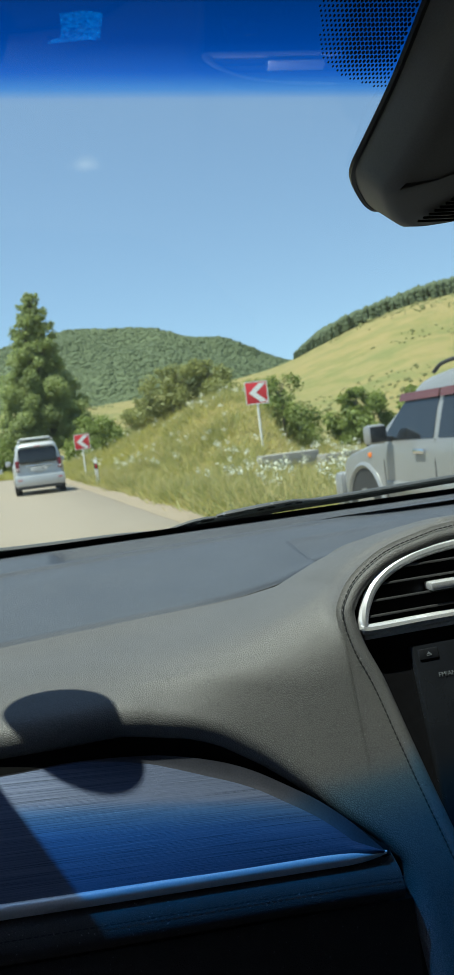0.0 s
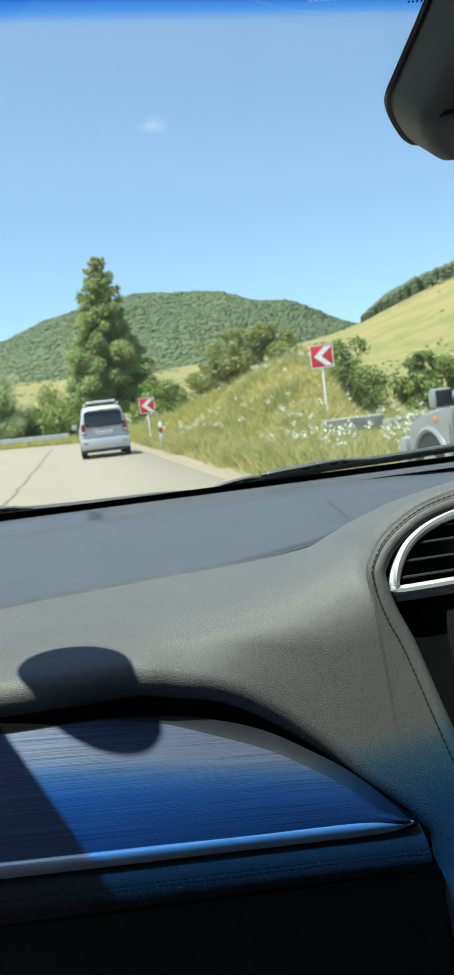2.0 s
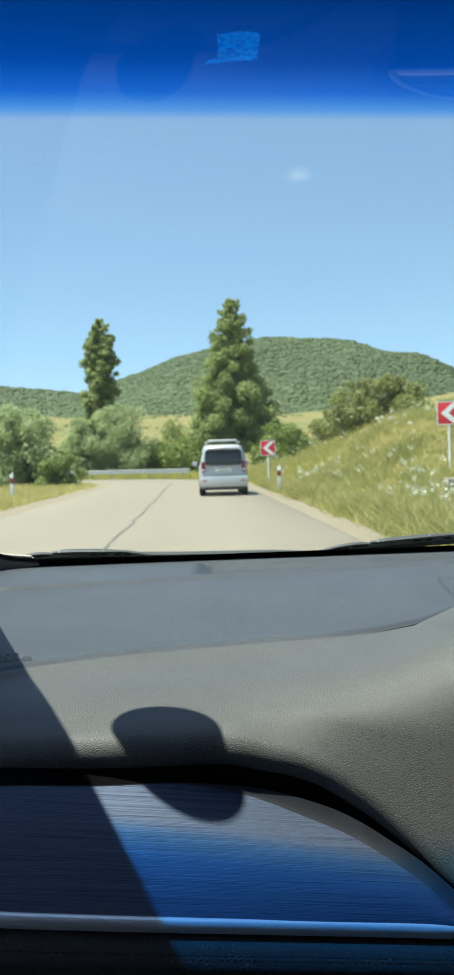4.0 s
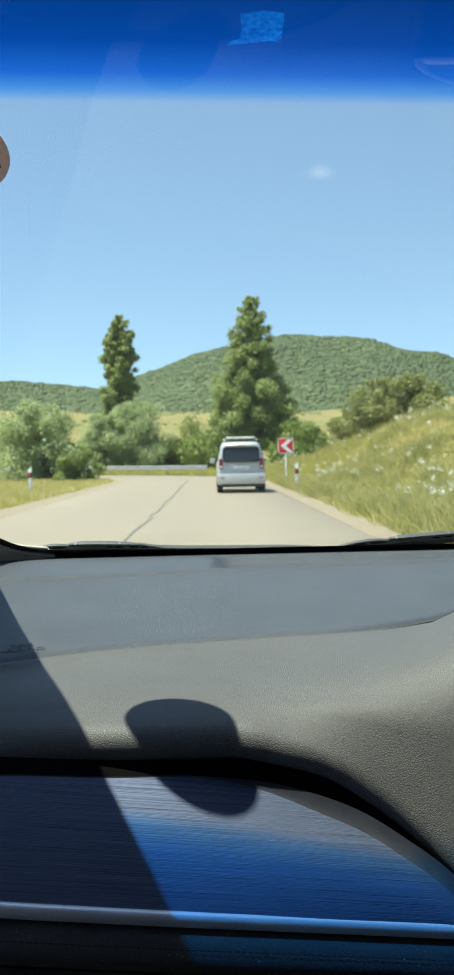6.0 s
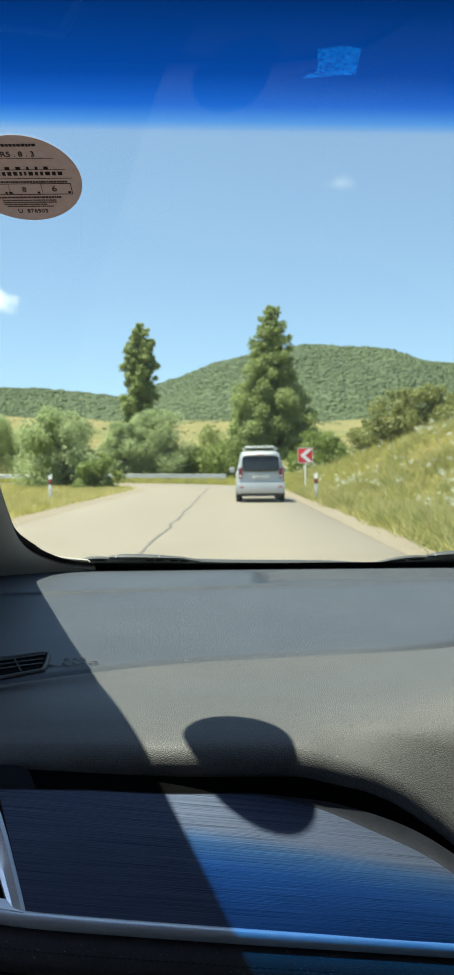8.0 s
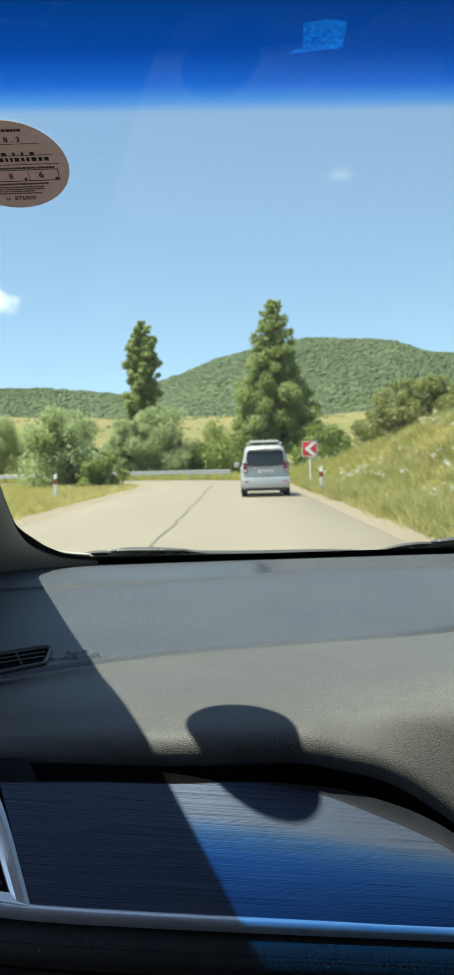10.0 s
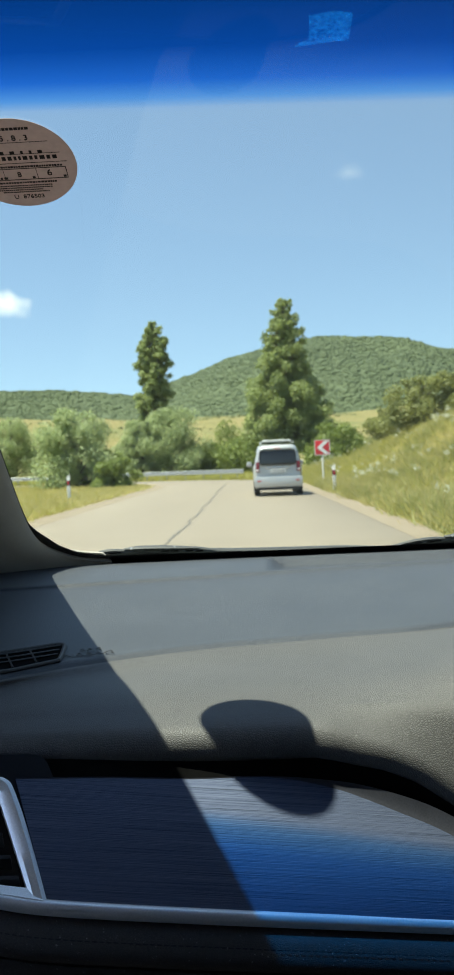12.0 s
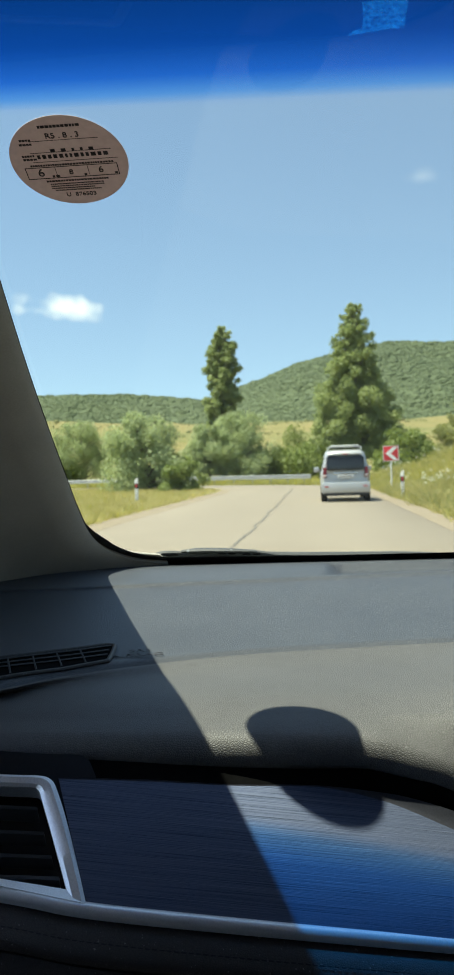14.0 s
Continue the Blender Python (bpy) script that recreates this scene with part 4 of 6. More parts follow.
def ink(name, bars, z=0.0006):
    for x0, y0, x1, y1 in bars:
        part(name, box(bmesh.new(), (x0, y0, z), (x1, y1, z + 0.0002)), M_INK, sticker, smooth=False)


def dashes(x0, x1, y, h, w, gap, seed):
    rnd = random.Random(seed)
    out, x = [], x0
    while x < x1:
        ww = w * rnd.uniform(0.6, 1.25)
        out.append((x, y, x + ww, y + h * 0.8))
        x += ww + gap
    return out


def kept_in(bars):
    return [b for b in bars if math.hypot(max(abs(b[0]), abs(b[2])), max(abs(b[1]), abs(b[3]))) < R_STK - 0.001]


ink("heading_bar", kept_in(dashes(-0.013, 0.014, 0.0300, 0.0026, 0.0022, 0.0005, 1)))
ink("rule", [(-0.022, 0.0195, 0.024, 0.0198), (-0.024, 0.0095, 0.030, 0.0098), (-0.024, 0.0015, 0.033, 0.0018)])
ink("number_bar", kept_in(dashes(-0.010, 0.016, 0.0100, 0.0028, 0.0026, 0.0040, 2)))
ink("name_bar", kept_in(dashes(-0.020, 0.028, 0.0045, 0.0040, 0.0026, 0.0014, 3)))
ink("side_bar", kept_in(dashes(-0.030, -0.022, 0.0065, 0.002, 0.0018, 0.0004, 4) + dashes(-0.030, -0.022, 0.0035, 0.002, 0.0018, 0.0004, 5) + dashes(-0.029, -0.021, 0.0165, 0.002, 0.0018, 0.0004, 6) + dashes(-0.028, -0.021, 0.0200, 0.002, 0.0018, 0.0004, 16)))
ink("note_bar", kept_in(dashes(-0.027, 0.029, -0.0022, 0.0018, 0.0016, 0.0004, 7)))
ink("frame_line", [(-0.0315, -0.0035, 0.0315, -0.0030), (-0.0315, -0.0135, 0.0315, -0.0130), (-0.0315, -0.0135, -0.0310, -0.0030), (0.0310, -0.0135, 0.0315, -0.0030), (-0.0112, -0.0135, -0.0109, -0.003), (0.0109, -0.0135, 0.0112, -0.003)])
ink("unit_bar", dashes(-0.0145, -0.012, -0.0125, 0.0022, 0.002, 0.001, 8) + dashes(0.0075, 0.0098, -0.0125, 0.0022, 0.002, 0.001, 9) + dashes(0.0285, 0.0305, -0.0125, 0.0022, 0.002, 0.001, 10))
ink("print_bar", kept_in(dashes(-0.020, 0.023, -0.0168, 0.0018, 0.0016, 0.0004, 11) + dashes(-0.018, 0.019, -0.0194, 0.0012, 0.0011, 0.0003, 12) + dashes(-0.018, 0.019, -0.0214, 0.0012, 0.0011, 0.0003, 13) + dashes(-0.018, 0.012, -0.0234, 0.0012, 0.0011, 0.0003, 14) + dashes(-0.016, 0.016, -0.0254, 0.0012, 0.0011, 0.0003, 15)))
for txt, x, y, s in (("6", -0.0215, -0.0082, 0.0095), ("8", -0.001, -0.0088, 0.0062), ("6", 0.0195, -0.0082, 0.0075), ("R5 . 8 . 3", 0.001, 0.0232, 0.0062), ("U  876503", 0.001, -0.0296, 0.0050)):
    letters("print", txt, s, M_INK, sticker, pose(x, y, 0.0007))

# sensor cover hanging from the glass
cover = thing("sensor_cover", "dark grey plastic sensor cover fixed to the windscreen", "sensor cover", (0.004, 0, 0))
RIM = [(0.2750, 0.42), (0.2755, 0.50), (0.2755, 0.562), (0.2712, 0.618), (0.2700, 0.634), (0.2735, 0.647), (0.285, 0.664), (0.298, 0.677), (0.314, 0.681), (0.375, 0.676), (0.46, 0.670)]
RIM = RIM + [(0.92 - x, y) for x, y in RIM[-2::-1]]


def cover_loft():
    rim = curve_pts([(x, y, 0) for x, y in RIM], 90)
    verts = []
    for i, p in enumerate(rim):
        q = Vector((p.x, p.y, 0))
        c = Vector((0.46, 0.50, 0))
        for inset, drop in ((0.0, 0.001), (0.003, 0.008), (0.008, 0.018), (0.0135, 0.029), (0.0165, 0.034), (0.025, 0.0405), (0.075, 0.048)):
            inn = (c - q).normalized()
            inn = Vector((math.copysign(1, 0.46 - p.x), 0, 0)).lerp(inn, soft((p.y - 0.60) / 0.05))
            z = q + inn * inset
            verts.append(on_glass(z.x, z.y, -drop * 0.96))
    faces = grid_faces(90, 7)
    faces.append(tuple(i * 7 + 6 for i in range(90)))
    return verts, faces


part("cover_body", cover_loft(), M_HOUSING, cover, sharp=60)
part("cover_gasket", tube([on_glass(x, y, -0.001) for x, y in [(p.x, p.y) for p in curve_pts([(a, b, 0) for a, b in RIM], 70)]], 0.0030, 6), M_FRIT, cover, "black gasket against the glass")
# black rods stand for the shade inside the cover's slots
for k in range(9):
    pts = []
    for i in range(7):
        t = i / 6
        pts.append(on_glass(0.316 + 0.0030 * k + 0.075 * t, 0.648 - 0.0036 * k + 0.003 * math.sin(math.pi * (0.25 + 0.5 * t)), -0.0440 - 0.00025 * k))
    part("slot", tube(pts, 0.0010, 6), M_SHADE, cover)

# dotted sun screen printed on the glass beside the cover
DOT = []
for i in range(50):
    for j in range(30):
        x = 0.200 + 0.0028 * j + (0.0014 if i % 2 else 0)
        y = 0.42 + 0.00312 * i
        edge = 0.2085 + 0.3 * max(0.0, y - 0.505) + 0.045 * max(0.0, (y - 0.535) / 0.037) ** 3
        if edge < x < 0.277 and y < 0.573:
            DOT.append((x, y, 0.00120 * min(1.0, 0.55 + 18 * (x - edge), 0.5 + 18 * (0.574 - y))))
dv, df = [], []
for x, y, r in DOT:
    df.append(tuple(range(len(dv), len(dv) + 8)))
    dv += [on_glass(x + r * math.cos(a * math.pi / 4), y + r * 1.25 * math.sin(a * math.pi / 4), 0.0006) for a in range(8)]
tagged(part("dotted_screen", (dv, df), M_FRIT, smooth=False), "black dotted sun screen printed on the glass", "dot print", kind="stuff")

# wipers lying at the foot of the glass
def wiper(path, joint, label, at):
    """A framed blade: rubber below, weathered frame with slotted claws above, bolts at the joints."""
    th = thing("wiper", label, "wiper", at, "windscreen wipers")
    loc = [Vector(p) - Vector(at) - Vector((0, 0, 0.0025)) for p in path]
    pts = curve_pts(loc, 60)
    taper = [soft(min(i + 0.5, (59.5 - i) * 1.6) / 9) for i in range(60)]
    part("rubber", solid_sheet([q for p, k in zip(pts, taper) for q in (p + Vector((0, 0.002, 0.001)), p + Vector((0, 0.004, -0.004 - 0.005 * k)))], grid_faces(60, 2), 60, 2, (0, 0.004, 0)), M_BLACK, th, "black rubber lip", smooth=False)
    part("blade_frame", tube([p + Vector((0, 0, 0.0012 * k)) for p, k in zip(pts, taper)], [0.0014 + 0.0024 * k for k in taper], 8, squash=(1.6, 1.0)), M_WIPER, th)
    mid_i = int(joint / (len(loc) - 1) * 59)
    for c0, half in ((mid_i - 9, 8), (mid_i + 10, 8)):
        claw = [pts[max(0, min(59, c0 + k))] + Vector((0, -0.003, 0.0052 * math.cos(k / half * 1.45))) for k in range(-half, half + 1)]
        cl = part("claw", tube(claw, [0.0016 + 0.0012 * math.cos(k / half * 1.5) for k in range(-half, half + 1)], 7, squash=(1.5, 1.0)), M_WIPER, th)
        # black blocks stand for the claw's shaded cutouts
        for k in (-4, -2, 1, 3):
            q = pts[max(1, min(58, c0 + k))]
            part("slot", box(bmesh.new(), q + Vector((-0.0055, -0.0068, 0.0004)), q + Vector((0.0055, -0.0052, 0.0026)), 0.0006), M_SHADE, cl)
    arm = [pts[max(0, min(59, mid_i + k))] + Vector((0, -0.004, 0.0058)) for k in range(-4, 14)]
    ar = part("arm", tube(arm, [0.0022 + 0.0026 * soft(i / 4) * soft((18 - i) / 8) for i in range(18)], 7, squash=(1.5, 0.8)), M_WIPER, th)
    for k in (-2, 8):
        b2 = bmesh.new()
        bmesh.ops.create_cone(b2, cap_ends=True, segments=12, radius1=0.0024, radius2=0.0019, depth=0.002, matrix=Matrix.Translation(pts[max(0, min(59, mid_i + k))] + Vector((0, -0.0085, 0.0066))) @ pose(0, 0, 0, 70))
        part("bolt", b2, M_ZINC, ar)
    return th


wiper([(0.20, 1.315, 1.114), (0.258, 1.31, 1.1185), (0.312, 1.31, 1.1225), (0.393, 1.31, 1.1270), (0.49, 1.31, 1.1285), (0.67, 1.31, 1.134), (0.95, 1.30, 1.14)], 2, "black windscreen wiper at the foot of the glass", (0.4, 1.31, 1.115))
wiper([(-0.236, 1.318, 1.1165), (-0.207, 1.312, 1.1205), (-0.150, 1.312, 1.1225), (-0.071, 1.312, 1.120), (0.02, 1.312, 1.117), (0.21, 1.312, 1.1145)], 2, "black windscreen wiper at the foot of the glass", (-0.1, 1.312, 1.115))

# remains of a square label on the glass: a ragged rectangle with a torn tail
g = np.random.RandomState(9)
torn = [(-0.0120, -0.0085), (-0.0040, -0.0092), (0.0030, -0.0100), (0.0126, -0.0082), (0.0124, 0.0000), (0.0118, 0.0078), (0.0040, 0.0080), (-0.0040, 0.0086), (-0.0120, 0.0090), (-0.0195, 0.0098), (-0.0190, 0.0078), (-0.0122, 0.0060), (-0.0118, 0.0)]
film = [on_glass(0.0660 + u + g.uniform(-0.0004, 0.0004), 0.526 + v + g.uniform(-0.0005, 0.0005), 0.001) for u, v in torn]
tagged(part("torn_label", prism(film, GLASS_N * 0.0002), M_GLUE, smooth=False), "faint remains of a square label stuck on the windscreen", "label")

# ---- the land outside ----
ROAD_L, ROAD_R, BEND_Y, BEND_X = -4.85, 2.55, 50.0, -30.0
CREST = [(-180, 0.8), (-60, 2.5), (-25, 4.2), (-14, 3.4), (-6, 3.1), (3, 3.1), (8, 3.0), (14, 3.4), (18, 4.3), (22, 5.7), (26, 6.9), (32, 7.3), (60, 5), (180, 0.8)]


def road_off(x, y):
    """How far a spot lies beyond the road's right (outer) edge and left (inner) edge; negative on the road."""
    if y < BEND_Y:
        return x - ROAD_R, ROAD_L - x
    r = math.hypot(x - BEND_X, y - BEND_Y)
    return r - (ROAD_R - BEND_X), (ROAD_L - BEND_X) - r


def land(x, y):
    outer, inner = road_off(x, y)
    r = math.hypot(x, y)
    az = math.degrees(math.atan2(x, y))
    if outer <= 0.3 and inner <= 0.3:
        return -0.05
    rough = noise.noise(Vector((x * 0.35, y * 0.35, 0))) * 0.10 + noise.noise(Vector((x * 0.06, y * 0.06, 5))) * 0.5 * soft((r - 40) / 60)
    z = -0.05 + rough * soft((max(outer, inner) - 0.6) / 3)
    if outer > 0:
        z += 3.1 * soft((outer - 1.3) / 7.0) * soft((74 - y) / 26) * soft((x + 2) / 6) * soft((y - 20) / 14) * soft((18.5 - az) / 4.5)
    far = r * math.tan(radians(lerp_table(az, CREST)))
    k = soft((r - 75) / 210)
    z += (far + noise.noise(Vector((az * 0.25, r * 0.01, 2))) * 1.2) * k if r < 330 else (far * 330 / r) * 0.96
    return z


def ground_sheet():
    rings = [0.5, 4, 8, 11] + [12 * 1.035 ** i for i in range(110)] + [560, 700, 900, 1200, 1700, 2500, 3600]
    azs = [-180 + 8 * i for i in range(17)] + [-44 + 0.75 * i for i in range(0, 118)] + [44.5 + 8 * i for i in range(17)]
    verts = []
    for a in azs:
        s, c = math.sin(radians(a)), math.cos(radians(a))
        for q in rings:
            verts.append((q * s, q * c, land(q * s, q * c) if q < 600 else land(560 * s, 560 * c) * max(0.2, 1 - (q - 560) / 2500)))
    n, k = len(azs), len(rings)
    faces = grid_faces(n, k)
    faces += [((n - 1) * k + j, (n - 1) * k + j + 1, j + 1, j) for j in range(k - 1)]
    faces.append(tuple(i * k for i in range(n))[::-1])
    return verts, faces


tagged(part("ground", ground_sheet(), M_GROUND, sharp=0), "sunlit summer meadow, straw and green grass on rolling ground", "meadow", kind="structure")


def road_line(off, lift, y0=-40):
    """Points along the road at a distance from its middle (right positive)."""
    mid_x = (ROAD_L + ROAD_R) / 2
    pts = [Vector((mid_x + off, y, lift)) for y in np.linspace(y0, BEND_Y, 46)]
    r = mid_x - BEND_X + off
    return pts + [Vector((BEND_X + r * math.cos(a), BEND_Y + r * math.sin(a), lift)) for a in np.linspace(0.03, math.pi * 0.9, 60)]


def band(offs, lift):
    rows = [road_line(o, h) for o, h in zip(offs, lift)]
    n = len(rows[0])
    return [p for row in rows for p in row], grid_faces(len(rows), n)


tagged(part("road", band((-3.72, -3.66, -1.8, 0, 1.8, 3.66, 3.72), (-0.06, 0.0, 0.02, 0.03, 0.02, 0.0, -0.06)), M_ROAD, sharp=0), "pale worn asphalt country road bending away", "road", kind="structure")
road_ob = bpy.data.objects["road"]


def wobble_edge(base, out, seed):
    rnd = random.Random(seed)
    a, b = road_line(base, 0.004), road_line(out, -0.03)
    verts = []
    for p, q in zip(a, b):
        t = rnd.uniform(0.7, 1.12)
        verts += [p, p.lerp(q, t)]
    return verts, grid_faces(len(a), 2)


tagged(part("verge_right", wobble_edge(3.60, 4.25, 3), M_GRAVEL), "dusty gravel verge along the road", "verge", kind="structure")
tagged(part("verge_left", wobble_edge(-3.60, -5.0, 4), M_GRAVEL), "dusty gravel verge along the road", "verge", kind="structure")


def tar_seam():
    rnd = random.Random(8)
    base = road_line(-0.15, 0.0, 2)
    verts, w = [], 0.0
    for i in range(len(base) - 1):
        for s in range(6):
            p = base[i].lerp(base[i + 1], s / 6)
            w = w * 0.88 + rnd.uniform(-0.03, 0.03)
            h = rnd.uniform(0.014, 0.036)
            d = (base[i + 1] - base[i]).normalized()
            side = Vector((d.y, -d.x, 0))
            verts += [p + side * (w - h) + Vector((0, 0, 0.034)), p + side * (w + h) + Vector((0, 0, 0.034))]
    return verts, grid_faces(len(verts) // 2, 2)


part("tar_seam", tar_seam(), M_CRACK, road_ob, "dark crooked crack along the road's middle", smooth=False)
# wooded hills beyond the meadow
HILL = [(-60, 2.0), (-40, 3.2), (-25, 4.4), (-14, 4.9), (-10, 4.6), (-7, 4.35), (-4, 5.25), (-1, 6.35), (2, 7.0), (4.5, 7.3), (7, 7.15), (10, 6.9), (14, 6.0), (17, 4.6), (21, 3.0), (30, 1.0)]


def hill_z(az, r):
    top = 760 * math.tan(radians(lerp_table(az, HILL)))
    t = (r - 380) / 380
    return 4 + (top - 4) * soft(t) ** 0.9 if t < 1 else top * max(0.0, 1 - (t - 1) * 0.9)


def hill_top(az, r):
    """The height of the wooded slope with its uneven canopy."""
    x, y, z = r * math.sin(radians(az)), r * math.cos(radians(az)), hill_z(az, r)
    if r < 800 and z > 5:
        z += 1.6 * noise.noise(Vector((x / 9, y / 11, 3))) + 4 * noise.noise(Vector((x / 45, y / 60, 1)))
    return x, y, z


def hill_sheet():
    azs, rs = np.linspace(-45, 30, 520), list(np.linspace(380, 770, 70)) + [850, 1000, 1250]
    return [hill_top(a, r) for a in azs for r in rs], grid_faces(len(azs), len(rs))


hill = part("backdrop_hill", hill_sheet(), M_HILL, sharp=0)
tagged(hill, "distant hills covered in green woodland", "hill", kind="structure")


def blob_template(seed, sub):
    b2 = bmesh.new()
    bmesh.ops.create_icosphere(b2, subdivisions=sub, radius=1)
    v = np.array([p.co[:] for p in b2.verts])
    f = np.array([[q.index for q in fc.verts] for fc in b2.faces])
    b2.free()
    g = np.random.RandomState(seed)
    return v * (1 + g.uniform(-0.22, 0.22, (len(v), 1))), f


def scatter(places, sizes, seed, templates=5, flat=0.8, sub=1):
    """Many small crowns as one joined mesh."""
    g = np.random.RandomState(seed)
    tpl = [blob_template(seed + k, sub) for k in range(templates)]
    vs, fs, n = [], [], 0
    for p, s in zip(places, sizes):
        v, f = tpl[g.randint(templates)]
        a = g.uniform(0, 6.28)
        c, sn = math.cos(a), math.sin(a)
        w = np.stack([v[:, 0] * c - v[:, 1] * sn, v[:, 0] * sn + v[:, 1] * c, v[:, 2] * flat], 1) * s * g.uniform(0.85, 1.15, 3) + np.array(p)
        vs.append(w)
        fs.append(f + n)
        n += len(v)
    return np.concatenate(vs), np.concatenate(fs)


def big_mesh(name, vf, mat, parent=None, smooth=False):
    v, f = vf
    me = bpy.data.meshes.new(name)
    k = f.shape[1]
    me.vertices.add(len(v))
    me.vertices.foreach_set("co", np.asarray(v, np.float32).ravel())
    me.loops.add(len(f) * k)
    me.loops.foreach_set("vertex_index", np.asarray(f, np.int32).ravel())
    me.polygons.add(len(f))
    me.polygons.foreach_set("loop_start", np.arange(0, len(f) * k, k, dtype=np.int32))
    if smooth:
        me.polygons.foreach_set("use_smooth", np.ones(len(f), bool))
    me.materials.append(mat)
    me.update(calc_edges=True)
    me.validate()
    ob = new(name, me)
    ob.parent = parent
    return ob


g = np.random.RandomState(5)
pl, sz = [], []
for k in range(34000):
    az, r = g.uniform(-26, 22), 775 - 370 * g.uniform(0, 1)
    x, y, z = hill_top(az, r)
    if z < 6:
        continue
    s = g.uniform(0.9, 2.3)
    pl.append((x, y, z - s * 0.2))
    sz.append(s)
tagged(big_mesh("hill_woodland", scatter(pl, sz, 40, 8, 0.62, 1), M_HILL, None, True), "dense green tree crowns covering the distant hills", "woodland", kind="stuff")

# dark line of trees on the crest of the slope
pl, sz = [], []
for k in range(3000):
    az = g.uniform(18.5, 38)
    r = 318 + g.uniform(-10, 16)
    x, y = r * math.sin(radians(az)), r * math.cos(radians(az))
    s = g.uniform(0.45, 1.15) * soft((az - 17.5) / 5 + 0.25)
    for h in (0.6, 2.0, 3.4):
        pl.append((x, y, land(x, y) + s * h))
        sz.append(s)
tagged(big_mesh("crest_woodland", scatter(pl, sz, 50, flat=1.5), M_CREST), "dark row of trees along the crest of the slope", "woodland", kind="stuff")


# low scrub dotted over the slope
pl, sz = [], []
for k in range(5200):
    az, r = g.uniform(-24, 36), 95 + 215 * g.uniform() ** 0.8
    x, y = r * math.sin(radians(az)), r * math.cos(radians(az))
    if max(road_off(x, y)) < 3 or noise.noise(Vector((x * 0.03, y * 0.03, 7))) < 0.05:
        continue
    s = g.uniform(0.16, 0.48) * (2.2 if g.uniform() < 0.04 else 1)
    pl.append((x, y, land(x, y) + s * 0.15))
    sz.append(s)
tagged(big_mesh("meadow_scrub", scatter(pl, sz, 55, flat=0.8), M_SCRUB, None, True), "low green scrub dotted over the dry slope", "scrub", kind="stuff")


# ---- plants ----
def leaf_cloud(centres, radii, count, size, seed, droop=0.0):
    """Leaves as small folded quads round the given centres."""
    g = np.random.RandomState(seed)
    w = np.asarray(radii) ** 2
    idx = g.choice(len(centres), count, p=w / w.sum())
    u = g.normal(size=(count, 3))
    u /= np.linalg.norm(u, axis=1)[:, None]
    rad = np.asarray(radii)[idx][:, None] * g.uniform(0.1, 1.3, (count, 1)) ** 0.6
    c = np.asarray(centres)[idx] + u * rad * np.array([1, 1, 0.9])
    nrm = u * np.array([0.8, 0.8, 0.6]) + 0.65 * g.normal(size=(count, 3)) + np.array([0, 0, 0.45])
    nrm /= np.linalg.norm(nrm, axis=1)[:, None]
    a = np.cross(nrm, g.normal(size=(count, 3)) + np.array([droop * 2, 0, 0]))
    a /= np.linalg.norm(a, axis=1)[:, None] + 1e-9
    b = np.cross(nrm, a)
    s = size * g.uniform(0.6, 1.3, (count, 1))
    v = np.stack([c - a * s, c + b * s * 0.5 + nrm * s * 0.15, c + a * s, c - b * s * 0.5 + nrm * s * 0.15], 1).reshape(-1, 3)
    f = np.arange(count * 4).reshape(-1, 4)
    return v, f


def tree(name, label, at, height, shape, mat, count, leaf, seed, trunk=0.25, droop=0.0, category="tree", bunches=16):
    """shape(t, rnd): the crown's half-width at t of its height. Trunk, limbs and a leafy crown of many clumps."""
    rnd = random.Random(seed)
    x, y = at
    th = thing(name, label, category, (x, y, land(x, y) - 0.1))
    low = 0.14 if category == "tree" else 0.04
    centres, radii, limbs = [], [], []
    clumps = max(30, int(height * bunches))
    for k in range(clumps):
        t = low + (1 - low) * (k + rnd.random()) / clumps
        w = shape(t) * rnd.uniform(0.68, 1.18)
        ang = rnd.uniform(0, 6.28)
        q = math.sqrt(rnd.random())
        c = (w * q * math.cos(ang), w * q * math.sin(ang), height * t)
        rr = max(0.2, w * rnd.uniform(0.16, 0.38) * (16 / bunches) ** 0.4)
        centres.append((c[0], c[1], min(c[2], height - rr * 0.5)))
        radii.append(rr)
        if k % 3 == 0:
            limbs.append(c)
    n = 9
    tv, tf = tube([(0.04 * height * 0.1 * math.sin(i * 1.3 + seed), 0, height * 0.92 * i / n) for i in range(n + 1)], [trunk * (1 - i / (n + 0.6)) ** 0.8 for i in range(n + 1)], 8)
    for c in limbs:
        z0 = max(0.1 * height, c[2] - 0.5 * math.hypot(c[0], c[1]) - 0.06 * height)
        v2, f2 = tube([(0, 0, z0), (c[0] * 0.5, c[1] * 0.5, z0 + (c[2] - z0) * 0.6), c], [trunk * 0.35, trunk * 0.22, trunk * 0.08], 5)
        tf += [tuple(i + len(tv) for i in q) for q in f2]
        tv += v2
    part("trunk", (tv, tf), M_BARK, th)
    cr = big_mesh("crown", leaf_cloud(centres, radii, count, leaf, seed, droop), mat, th)
    tagged(cr, kind="stuff")
    return th


def column(w):
    return lambda t: w * (0.92 + 0.08 * math.sin(11 * t)) * (1.12 - 0.5 * t) * (1 - soft((t - 0.86) / 0.2) * 0.7)


